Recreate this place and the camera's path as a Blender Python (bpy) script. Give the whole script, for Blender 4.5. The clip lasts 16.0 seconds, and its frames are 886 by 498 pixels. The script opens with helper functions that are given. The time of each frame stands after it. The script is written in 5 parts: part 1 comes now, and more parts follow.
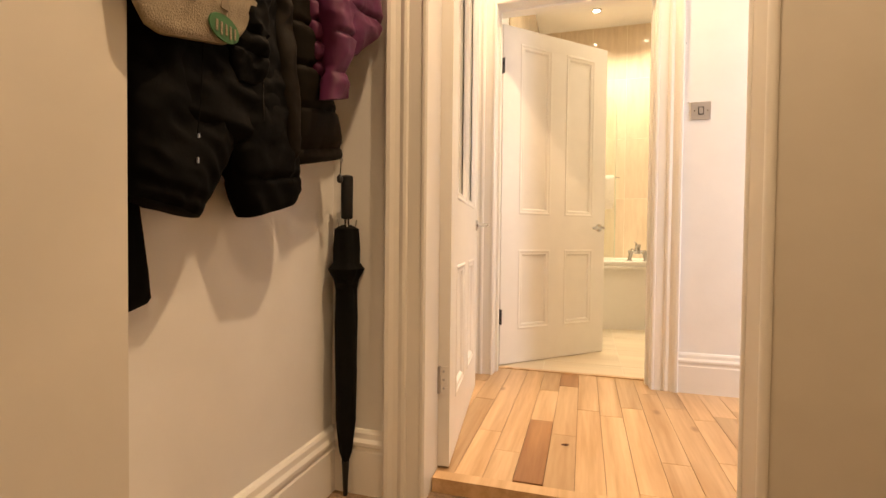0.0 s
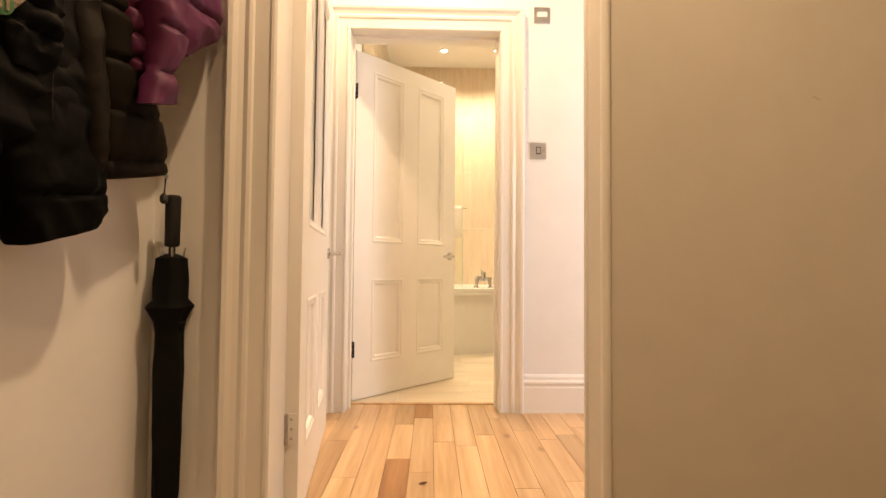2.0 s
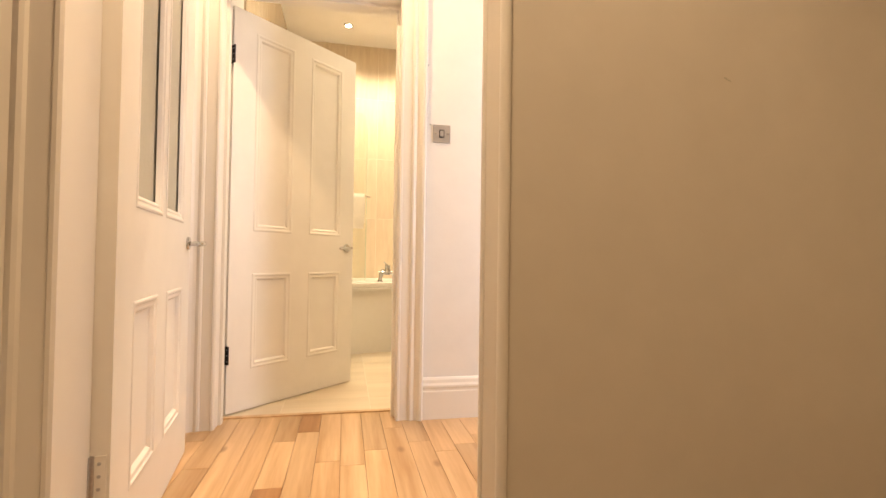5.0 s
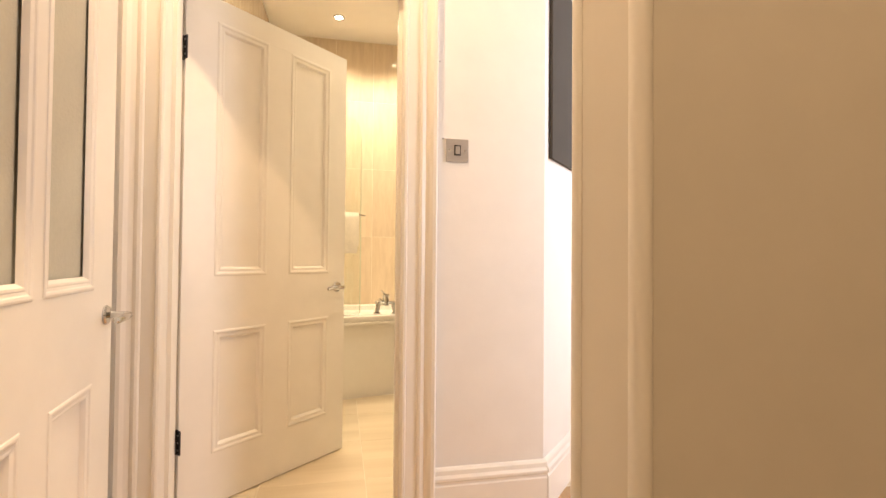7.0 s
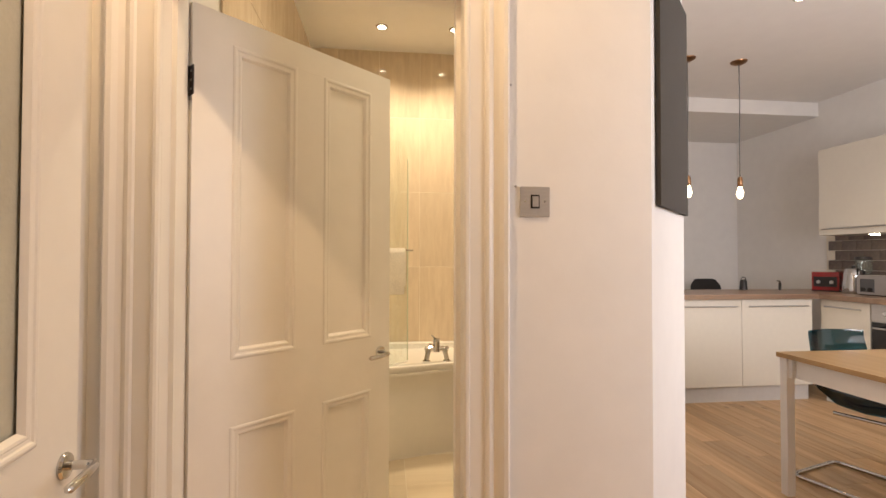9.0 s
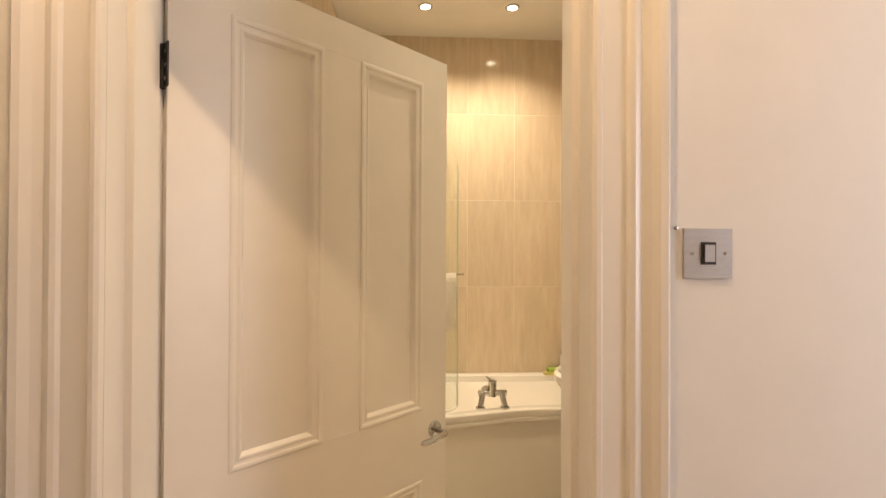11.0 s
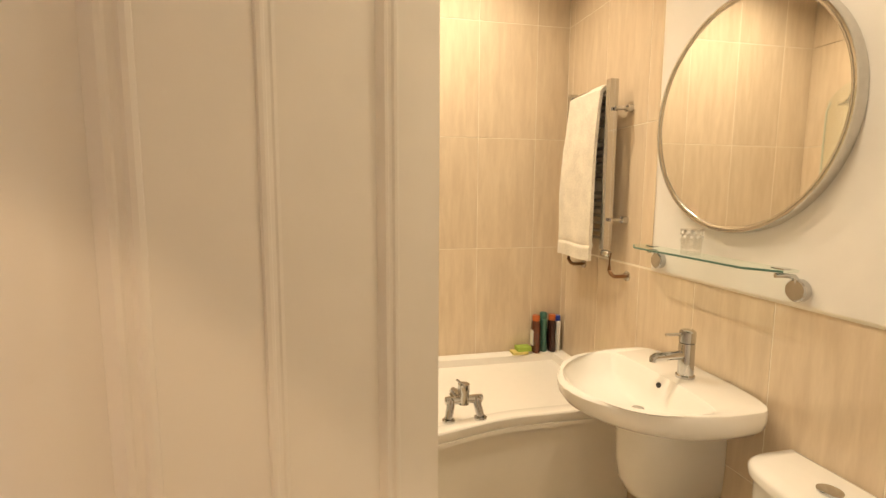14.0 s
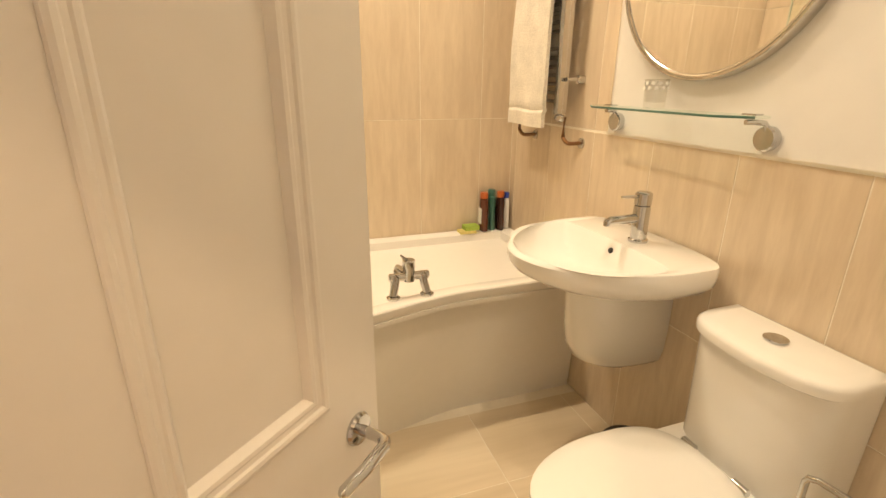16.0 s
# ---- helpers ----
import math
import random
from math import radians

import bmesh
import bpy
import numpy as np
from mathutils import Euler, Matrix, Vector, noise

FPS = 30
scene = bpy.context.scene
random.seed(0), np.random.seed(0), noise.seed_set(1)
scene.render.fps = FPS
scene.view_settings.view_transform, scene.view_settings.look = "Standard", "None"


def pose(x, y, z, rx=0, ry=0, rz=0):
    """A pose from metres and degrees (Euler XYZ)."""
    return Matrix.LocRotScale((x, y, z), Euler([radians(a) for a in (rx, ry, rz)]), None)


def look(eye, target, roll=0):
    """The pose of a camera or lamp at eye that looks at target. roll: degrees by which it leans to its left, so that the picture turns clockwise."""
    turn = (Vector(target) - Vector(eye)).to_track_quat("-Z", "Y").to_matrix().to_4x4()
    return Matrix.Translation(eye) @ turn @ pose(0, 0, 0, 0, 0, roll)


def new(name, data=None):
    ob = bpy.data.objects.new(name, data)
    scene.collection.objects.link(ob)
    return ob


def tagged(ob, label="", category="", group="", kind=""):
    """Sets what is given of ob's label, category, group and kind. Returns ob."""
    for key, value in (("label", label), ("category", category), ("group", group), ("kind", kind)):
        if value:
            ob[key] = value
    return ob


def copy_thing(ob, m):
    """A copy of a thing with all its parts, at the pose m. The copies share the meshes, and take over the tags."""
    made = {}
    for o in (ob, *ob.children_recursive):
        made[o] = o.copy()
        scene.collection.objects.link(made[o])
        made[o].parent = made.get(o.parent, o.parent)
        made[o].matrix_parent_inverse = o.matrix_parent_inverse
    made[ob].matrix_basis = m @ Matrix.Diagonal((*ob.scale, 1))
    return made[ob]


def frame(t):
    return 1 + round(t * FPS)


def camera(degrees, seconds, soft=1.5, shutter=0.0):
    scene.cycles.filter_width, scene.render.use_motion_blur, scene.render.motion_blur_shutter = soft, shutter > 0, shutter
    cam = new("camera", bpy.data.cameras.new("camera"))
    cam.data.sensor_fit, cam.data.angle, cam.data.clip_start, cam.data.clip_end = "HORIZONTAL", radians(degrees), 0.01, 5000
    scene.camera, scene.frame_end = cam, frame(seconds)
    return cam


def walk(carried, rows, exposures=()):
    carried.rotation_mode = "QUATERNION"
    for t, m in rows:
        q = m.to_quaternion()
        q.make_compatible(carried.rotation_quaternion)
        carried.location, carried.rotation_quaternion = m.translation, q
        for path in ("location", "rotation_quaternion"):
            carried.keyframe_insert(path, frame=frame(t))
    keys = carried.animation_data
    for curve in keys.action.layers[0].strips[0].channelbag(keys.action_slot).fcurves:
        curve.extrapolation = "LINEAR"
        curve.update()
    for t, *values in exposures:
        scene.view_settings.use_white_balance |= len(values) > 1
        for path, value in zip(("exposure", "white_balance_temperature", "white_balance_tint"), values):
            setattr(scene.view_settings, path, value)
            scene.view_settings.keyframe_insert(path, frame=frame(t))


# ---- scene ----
cam = camera(85.6, 16.0)
PATH = [
    (0, (-0.075, -0.18, 0.773), (-0.641, 1.738, 0.726), 0.6),
    (0.5, (-0.065, -0.161, 0.789), (-0.473, 1.796, 0.819), 0.6),
    (1, (-0.085, -0.128, 0.782), (-0.342, 1.855, 0.852), 0.6),
    (1.5, (-0.106, -0.105, 0.787), (-0.191, 1.892, 0.855), 0.6),
    (2, (-0.11, -0.099, 0.785), (-0.06, 1.899, 0.855), 0.5),
    (2.5, (-0.117, -0.097, 0.773), (0.033, 1.896, 0.848), 0.5),
    (3, (-0.114, -0.096, 0.776), (0.129, 1.889, 0.845), 0.2),
    (3.5, (-0.117, -0.081, 0.767), (0.195, 1.893, 0.829), 0.5),
    (4, (-0.08, -0.044, 0.760), (0.292, 1.92, 0.812), 0.4),
    (6.5, (0.061, 0.562, 0.937), (0.474, 2.519, 0.974), 0.8),
    (7, (0.034, 0.693, 1.004), (0.453, 2.648, 1.041), 0.5),
    (7.5, (0.03, 0.808, 1.073), (0.451, 2.763, 1.11), 0.4),
    (8, (0.048, 0.923, 1.136), (0.468, 2.878, 1.169), 0.5),
    (8.5, (0.056, 1.037, 1.212), (0.41, 3.005, 1.248), 0.2),
    (9, (0.043, 1.135, 1.256), (0.276, 3.121, 1.294), 0.1),
    (9.5, (0.013, 1.244, 1.309), (0.141, 3.24, 1.341), 0.2),
    (9.7, (0.004, 1.288, 1.329), (0.094, 3.285, 1.37), 0.4),
    (11.8, (-0.055, 1.906, 1.489), (0.061, 3.903, 1.459), 0.2),
    (12, (-0.057, 1.955, 1.508), (0.056, 3.952, 1.461), 0.1),
    (12.5, (-0.073, 2.091, 1.518), (0.049, 4.083, 1.394), 0.2),
    (13, (-0.101, 2.223, 1.541), (0.017, 4.212, 1.364), 0.4),
    (13.5, (-0.123, 2.361, 1.536), (0.155, 4.334, 1.356), 0.0),
    (14, (-0.117, 2.458, 1.495), (0.313, 4.397, 1.258), 0.3),
    (14.5, (-0.101, 2.538, 1.456), (0.386, 4.448, 1.117), 0.3),
    (15, (-0.068, 2.579, 1.429), (0.425, 4.463, 0.971), 0.0),
    (15.5, (-0.058, 2.602, 1.391), (0.49, 4.433, 0.803), 0.3),
    (16, (-0.059, 2.606, 1.358), (0.556, 4.393, 0.703), 0.4),
]
EXPOSURES = [(0, 0.52), (4, 0.52), (7, 0.42), (8.5, -0.04), (9.5, -0.18), (12, -0.26), (16, -0.02)]
walk(cam, [(t, look(eye, target, roll)) for t, eye, target, roll in PATH], EXPOSURES)

# ---- light ----
world = bpy.data.worlds.new("sky")
scene.world = world
world.use_nodes = True
wn = world.node_tree.nodes
sky = wn.new("ShaderNodeTexSky")
sky.sky_type, sky.sun_disc = "NISHITA", False
sky.sun_elevation, sky.sun_rotation = radians(30), radians(170)
wn["Background"].inputs["Strength"].default_value = 0.1
world.node_tree.links.new(sky.outputs["Color"], wn["Background"].inputs["Color"])


def lamp(name, kind, m, watts, colour, size=0.03, size_y=None, angle=None, blend=0.6):
    data = bpy.data.lights.new(name, kind)
    data.energy, data.color = watts, colour
    if kind == "AREA":
        data.shape, data.size, data.size_y = "RECTANGLE", size, size_y or size
    elif kind == "SUN":
        data.angle = size
    else:
        data.shadow_soft_size = size
    if kind == "SPOT":
        data.spot_size, data.spot_blend = radians(angle or 120), blend
    ob = new(name, data)
    ob.matrix_world = m
    return ob


WARM = (1.0, 0.80, 0.555)
SOFT = (1.0, 0.66, 0.37)
LOBBY = (1.0, 0.68, 0.395)
DAY = (1.0, 0.94, 1.0)
lamp("sun", "SUN", look((5, -9, 7), (3, 3, 0)), 0.6, (1.0, 0.95, 0.88), radians(10))
lamp("window_daylight", "AREA", look((2.82, 1.30, 1.70), (2.82, 4.0, 1.60)), 72, DAY, 1.4, 1.55)
for px, py in ((0.0, 4.57), (0.53, 4.55), (0.0, 3.35), (0.53, 3.35)):
    lamp("bathroom_downlight_lamp", "SPOT", look((px, py, 2.885), (px, py, 0)), 64 if py > 4 else 42, WARM, 0.025, angle=134, blend=1.0)
lamp("hall_downlight_lamp", "SPOT", look((-0.15, 1.92, 2.885), (-0.15, 1.92, 0)), 60, SOFT, 0.03, angle=150)
lamp("lobby_unseen_lamp", "SPOT", look((0.08, 0.78, 2.885), (0.08, 0.78, 0)), 96, LOBBY, 0.03, angle=140, blend=0.8)
# added fill from behind, brightens the coat wall and architrave; no known fitting
lamp("lobby_unseen_lamp", "SPOT", look((0.45, -0.35, 2.885), (0.45, -0.35, 0)), 34, LOBBY, 0.03, angle=130, blend=0.8)
lamp("kitchen_downlight_lamp", "SPOT", look((2.65, 3.86, 2.885), (2.65, 3.86, 0)), 45, WARM, 0.03, angle=140)

# ---- materials ----


def mat(name, colour, rough=0.5, metal=0.0, vary=0.06, scale=8.0, bump=0.0, bump_scale=60.0, stretch=(1, 1, 1), spec=0.5, coat=0.0):
    """A surface with colour variation at two scales and fine relief, in object space."""
    m = bpy.data.materials.new(name)
    m.use_nodes = True
    nodes, links = m.node_tree.nodes, m.node_tree.links
    b = nodes["Principled BSDF"]
    b.inputs["Roughness"].default_value, b.inputs["Metallic"].default_value = rough, metal
    b.inputs["Specular IOR Level"].default_value = spec
    b.inputs["Coat Weight"].default_value = coat
    tc, mp = nodes.new("ShaderNodeTexCoord"), nodes.new("ShaderNodeMapping")
    mp.inputs["Scale"].default_value = stretch
    links.new(tc.outputs["Object"], mp.inputs["Vector"])
    big, small = nodes.new("ShaderNodeTexNoise"), nodes.new("ShaderNodeTexNoise")
    big.inputs["Scale"].default_value, small.inputs["Scale"].default_value = scale * 0.3, scale * 3
    big.inputs["Detail"].default_value = small.inputs["Detail"].default_value = 5
    add = nodes.new("ShaderNodeMath")
    add.operation = "ADD"
    links.new(mp.outputs["Vector"], big.inputs["Vector"])
    links.new(mp.outputs["Vector"], small.inputs["Vector"])
    links.new(big.outputs["Fac"], add.inputs[0])
    links.new(small.outputs["Fac"], add.inputs[1])
    ramp = nodes.new("ShaderNodeValToRGB")
    ramp.color_ramp.elements[0].position, ramp.color_ramp.elements[1].position = 0.35, 0.65
    half = nodes.new("ShaderNodeMath")
    half.operation = "MULTIPLY"
    half.inputs[1].default_value = 0.5
    links.new(add.outputs[0], half.inputs[0])
    links.new(half.outputs[0], ramp.inputs["Fac"])
    ramp.color_ramp.elements[0].color = (*[c * (1 - vary) for c in colour], 1)
    ramp.color_ramp.elements[1].color = (*[min(1, c * (1 + vary)) for c in colour], 1)
    links.new(ramp.outputs["Color"], b.inputs["Base Color"])
    rr = nodes.new("ShaderNodeMapRange")
    rr.inputs["To Min"].default_value, rr.inputs["To Max"].default_value = max(0.02, rough * 0.88), min(1, rough * 1.12)
    links.new(small.outputs["Fac"], rr.inputs["Value"])
    links.new(rr.outputs["Result"], b.inputs["Roughness"])
    if bump:
        tex, bp = nodes.new("ShaderNodeTexNoise"), nodes.new("ShaderNodeBump")
        tex.inputs["Scale"].default_value, tex.inputs["Detail"].default_value = bump_scale, 4
        links.new(mp.outputs["Vector"], tex.inputs["Vector"])
        bp.inputs["Strength"].default_value, bp.inputs["Distance"].default_value = bump, 0.006
        links.new(tex.outputs["Fac"], bp.inputs["Height"])
        links.new(bp.outputs["Normal"], b.inputs["Normal"])
    return m


def grained(name, dark, light, axis="Y", rough=0.4, freq=14.0, random_tone=0.25, knots=False, bump=0.15, coord="Object", run=0.06, fine=0.3):
    """Wood or veined stone: streaks along one axis, a tone of its own for each piece."""
    m = bpy.data.materials.new(name)
    m.use_nodes = True
    nodes, links = m.node_tree.nodes, m.node_tree.links
    b = nodes["Principled BSDF"]
    b.inputs["Roughness"].default_value = rough
    tc, mp, info = nodes.new("ShaderNodeTexCoord"), nodes.new("ShaderNodeMapping"), nodes.new("ShaderNodeObjectInfo")
    sc = {"X": (run, 1, 1), "Y": (1, run, 1), "Z": (1, 1, run)}[axis]
    mp.inputs["Scale"].default_value = sc
    off = nodes.new("ShaderNodeVectorMath")
    off.operation = "SCALE"
    off.inputs[0].default_value = (37.0, 53.0, 71.0)
    links.new(info.outputs["Random"], off.inputs["Scale"])
    plus = nodes.new("ShaderNodeVectorMath")
    plus.operation = "ADD"
    links.new(tc.outputs[coord], plus.inputs[0])
    links.new(off.outputs["Vector"], plus.inputs[1])
    links.new(plus.outputs["Vector"], mp.inputs["Vector"])
    n1, n2 = nodes.new("ShaderNodeTexNoise"), nodes.new("ShaderNodeTexNoise")
    for n, f, d in ((n1, freq, 6), (n2, freq * 5, 3)):
        n.inputs["Scale"].default_value, n.inputs["Detail"].default_value = f, d
        n.inputs["Distortion"].default_value = 0.4
        links.new(mp.outputs["Vector"], n.inputs["Vector"])
    mix = nodes.new("ShaderNodeMath")
    mix.operation = "MULTIPLY_ADD"
    mix.inputs[1].default_value = fine
    links.new(n2.outputs["Fac"], mix.inputs[0])
    links.new(n1.outputs["Fac"], mix.inputs[2])
    ramp = nodes.new("ShaderNodeValToRGB")
    ramp.color_ramp.elements[0].position, ramp.color_ramp.elements[1].position = 0.45, 0.85
    ramp.color_ramp.elements[0].color, ramp.color_ramp.elements[1].color = (*dark, 1), (*light, 1)
    links.new(mix.outputs[0], ramp.inputs["Fac"])
    hsv = nodes.new("ShaderNodeHueSaturation")
    rng = nodes.new("ShaderNodeMapRange")
    rng.inputs["To Min"].default_value, rng.inputs["To Max"].default_value = 1 - random_tone, 1 + random_tone * 0.6
    links.new(info.outputs["Random"], rng.inputs["Value"])
    links.new(rng.outputs["Result"], hsv.inputs["Value"])
    links.new(ramp.outputs["Color"], hsv.inputs["Color"])
    colour = hsv.outputs["Color"]
    if knots:
        vor = nodes.new("ShaderNodeTexVoronoi")
        vor.inputs["Scale"].default_value = 2.6
        mp2 = nodes.new("ShaderNodeMapping")
        mp2.inputs["Scale"].default_value = (1.6, 0.8, 1)
        links.new(plus.outputs["Vector"], mp2.inputs["Vector"])
        links.new(mp2.outputs["Vector"], vor.inputs["Vector"])
        kr = nodes.new("ShaderNodeValToRGB")
        kr.color_ramp.elements[0].position, kr.color_ramp.elements[1].position = 0.02, 0.09
        kr.color_ramp.elements[0].color, kr.color_ramp.elements[1].color = (0.85, 0.85, 0.85, 1), (0, 0, 0, 1)
        links.new(vor.outputs["Distance"], kr.inputs["Fac"])
        km = nodes.new("ShaderNodeMixRGB")
        km.inputs["Color2"].default_value = (0.16, 0.07, 0.025, 1)
        links.new(kr.outputs["Color"], km.inputs["Fac"])
        links.new(colour, km.inputs["Color1"])
        colour = km.outputs["Color"]
    links.new(colour, b.inputs["Base Color"])
    bp = nodes.new("ShaderNodeBump")
    bp.inputs["Strength"].default_value, bp.inputs["Distance"].default_value = bump, 0.002
    links.new(mix.outputs[0], bp.inputs["Height"])
    links.new(bp.outputs["Normal"], b.inputs["Normal"])
    return m


def glass(name, colour=(1, 1, 1), rough=0.0, shine=0.06):
    """Thin clear glass: tinted see-through with a faint mirror gloss."""
    m = bpy.data.materials.new(name)
    m.use_nodes = True
    nodes, links = m.node_tree.nodes, m.node_tree.links
    nodes.remove(nodes["Principled BSDF"])
    clear, gloss = nodes.new("ShaderNodeBsdfTransparent"), nodes.new("ShaderNodeBsdfGlossy")
    mixer = nodes.new("ShaderNodeMixShader")
    mixer.inputs[0].default_value = shine
    clear.inputs["Color"].default_value = (*colour, 1)
    gloss.inputs["Roughness"].default_value = rough + 0.02
    links.new(clear.outputs[0], mixer.inputs[1])
    links.new(gloss.outputs[0], mixer.inputs[2])
    links.new(mixer.outputs[0], nodes["Material Output"].inputs["Surface"])
    return m


def glow(name, colour, strength):
    m = bpy.data.materials.new(name)
    m.use_nodes = True
    b = m.node_tree.nodes["Principled BSDF"]
    b.inputs["Emission Color"].default_value, b.inputs["Emission Strength"].default_value = (*colour, 1), strength
    return m


M_WALL = mat("wall_paint", (0.80, 0.78, 0.74), 0.7, vary=0.03, scale=3, bump=0.06, bump_scale=45)
M_CREAM = mat("cream_wall_paint", (0.66, 0.62, 0.54), 0.7, vary=0.03, scale=3, bump=0.06, bump_scale=45)
M_CEIL = mat("ceiling_paint", (0.82, 0.80, 0.76), 0.85, vary=0.02, scale=3, bump=0.05)
M_GLOSS = mat("white_gloss_paint", (0.82, 0.79, 0.73), 0.30, vary=0.015, scale=3, bump=0.03, bump_scale=14)
M_DOOR = mat("door_paint", (0.82, 0.79, 0.73), 0.38, vary=0.03, scale=3, bump=0.06, bump_scale=30)
M_OAK = grained("oak_board", (0.43, 0.255, 0.115), (0.66, 0.455, 0.255), "Y", 0.34, 16, 0.20, True)
M_GAP = mat("board_joint", (0.20, 0.11, 0.05), 0.9)
M_CARPET = mat("beige_carpet", (0.30, 0.20, 0.12), 1.0, vary=0.35, scale=60, bump=1.0, bump_scale=350)
M_TILE = grained("travertine_tile", (0.625, 0.51, 0.37), (0.72, 0.605, 0.45), "Z", 0.08, 27, 0.05, False, 0.02, run=0.15, fine=0.28)
M_GROUT = mat("grout", (0.80, 0.74, 0.62), 0.9, vary=0.05)
M_FTILE = grained("floor_tile", (0.62, 0.52, 0.37), (0.74, 0.64, 0.48), "X", 0.28, 7, 0.04, False, 0.02)
M_CHROME = mat("chrome", (0.58, 0.58, 0.58), 0.08, 1.0, vary=0.03)
M_RIM = mat("polished_steel", (0.62, 0.61, 0.58), 0.14, 1.0, vary=0.06, scale=20)
M_STEEL = mat("brushed_steel", (0.54, 0.53, 0.53), 0.36, 1.0, vary=0.08, scale=30, stretch=(1, 1, 12))
M_BRASS = mat("aged_copper", (0.30, 0.17, 0.09), 0.35, 1.0, vary=0.1)
M_BLACK = mat("black_metal", (0.015, 0.013, 0.012), 0.45, vary=0.1)
M_CERAMIC = mat("white_ceramic", (0.86, 0.84, 0.79), 0.08, vary=0.01, coat=0.5)
M_ACRYL = mat("white_acrylic", (0.86, 0.83, 0.77), 0.14, vary=0.012)
M_TOWEL = mat("cream_towelling", (0.80, 0.75, 0.65), 1.0, vary=0.12, scale=45, bump=1.0, bump_scale=150)
M_GLASS = glass("clear_glass", (0.97, 1.0, 0.98))
M_TUMBLER = glass("tumbler_glass", (0.97, 0.97, 0.96), 0.0, 0.12)
M_FROST = mat("obscured_glass", (0.50, 0.49, 0.41), 0.5, vary=0.05, scale=20, bump=0.2, bump_scale=120)
M_ETCHED = mat("etched_glass", (0.88, 0.87, 0.83), 0.4, vary=0.1, scale=60)
M_SATIN = mat("satin_chrome", (0.86, 0.85, 0.82), 0.33, 1.0, vary=0.04)
M_GREENGLASS = glass("shelf_glass", (0.95, 0.985, 0.97))
M_MIRROR = mat("mirror_silver", (0.92, 0.92, 0.90), 0.02, 1.0, vary=0.0)
M_PICT = mat("dark_canvas", (0.056, 0.050, 0.042), 0.85, vary=0.25, scale=5, bump=0.3, bump_scale=200)
M_COAT = mat("black_nylon", (0.0020, 0.0016, 0.0012), 0.7, vary=0.2, scale=12, bump=0.25, bump_scale=40, spec=0.06)
M_OLIVE = mat("dark_olive_nylon", (0.0105, 0.0076, 0.0045), 0.65, vary=0.15, scale=12, bump=0.25, bump_scale=40, spec=0.08)
M_PURPLE = mat("plum_nylon", (0.095, 0.012, 0.058), 0.6, vary=0.15, scale=12, bump=0.3, bump_scale=30, spec=0.3)
M_PRINT = mat("faded_print", (0.20, 0.16, 0.11), 0.95, vary=0.2, scale=40)
M_CANVAS = mat("natural_canvas", (0.29, 0.24, 0.165), 0.95, vary=0.18, scale=18, bump=0.6, bump_scale=300)
M_GREEN = mat("green_print", (0.045, 0.13, 0.05), 0.9, vary=0.1)
M_UMB = mat("black_umbrella_cloth", (0.006, 0.0055, 0.005), 0.85, vary=0.2, scale=30, bump=0.3, spec=0.12)
M_RUBBER = mat("black_rubber_grip", (0.008, 0.008, 0.008), 0.7, vary=0.1)
M_UNIT = mat("cream_gloss_door", (0.76, 0.72, 0.62), 0.25, vary=0.02)
M_PLINTH = mat("pale_plinth", (0.66, 0.65, 0.62), 0.4, vary=0.03)
M_TOP = grained("walnut_worktop", (0.21, 0.13, 0.085), (0.36, 0.25, 0.17), "X", 0.35, 12, 0.0)
M_TABLE = grained("oak_table", (0.33, 0.20, 0.08), (0.46, 0.30, 0.14), "Y", 0.35, 10, 0.0)
M_LEGP = mat("table_white_paint", (0.72, 0.70, 0.67), 0.4, vary=0.02)
M_TEAL = glass("smoked_teal_plastic", (0.20, 0.36, 0.42), 0.03, 0.08)
M_EDGE = mat("green_glass_edge", (0.55, 0.60, 0.48), 0.2, vary=0.05)
M_BROWNTILE = mat("brown_slate_tile", (0.14, 0.105, 0.085), 0.4, vary=0.3, scale=16, bump=0.3)
M_RED = mat("red_enamel", (0.25, 0.018, 0.018), 0.25, vary=0.05)
M_OVEN = mat("black_oven_glass", (0.012, 0.012, 0.013), 0.08, vary=0.05)
M_PINK = mat("pink_tea_towel", (0.52, 0.34, 0.33), 1.0, vary=0.06, bump=0.4, bump_scale=200)
M_BULB = glow("bulb_glow", (1.0, 0.72, 0.40), 14)
M_SPOT = glow("downlight_glow", (1.0, 0.86, 0.62), 30)
M_GREY = mat("grey_plastic", (0.10, 0.10, 0.10), 0.5, vary=0.05)
M_BOTTLE = mat("brown_bottle", (0.11, 0.032, 0.014), 0.25, vary=0.05)
M_TEALB = mat("green_bottle", (0.05, 0.14, 0.105), 0.3, vary=0.05)
M_DARKB = mat("dark_bottle", (0.045, 0.015, 0.010), 0.25, vary=0.05)
M_WHITEP = mat("white_plastic", (0.78, 0.77, 0.74), 0.35, vary=0.02)
M_BLUE = mat("blue_cap", (0.02, 0.05, 0.34), 0.3, vary=0.03)
M_ORANGE = mat("orange_cap", (0.40, 0.10, 0.02), 0.3, vary=0.03)
M_SPONGE = mat("green_sponge", (0.36, 0.50, 0.08), 0.95, vary=0.2, scale=60, bump=0.8, bump_scale=200)
M_YELLOW = mat("yellow_sponge", (0.72, 0.62, 0.22), 0.95, vary=0.2, scale=60, bump=0.8, bump_scale=200)

# ---- mesh helpers ----


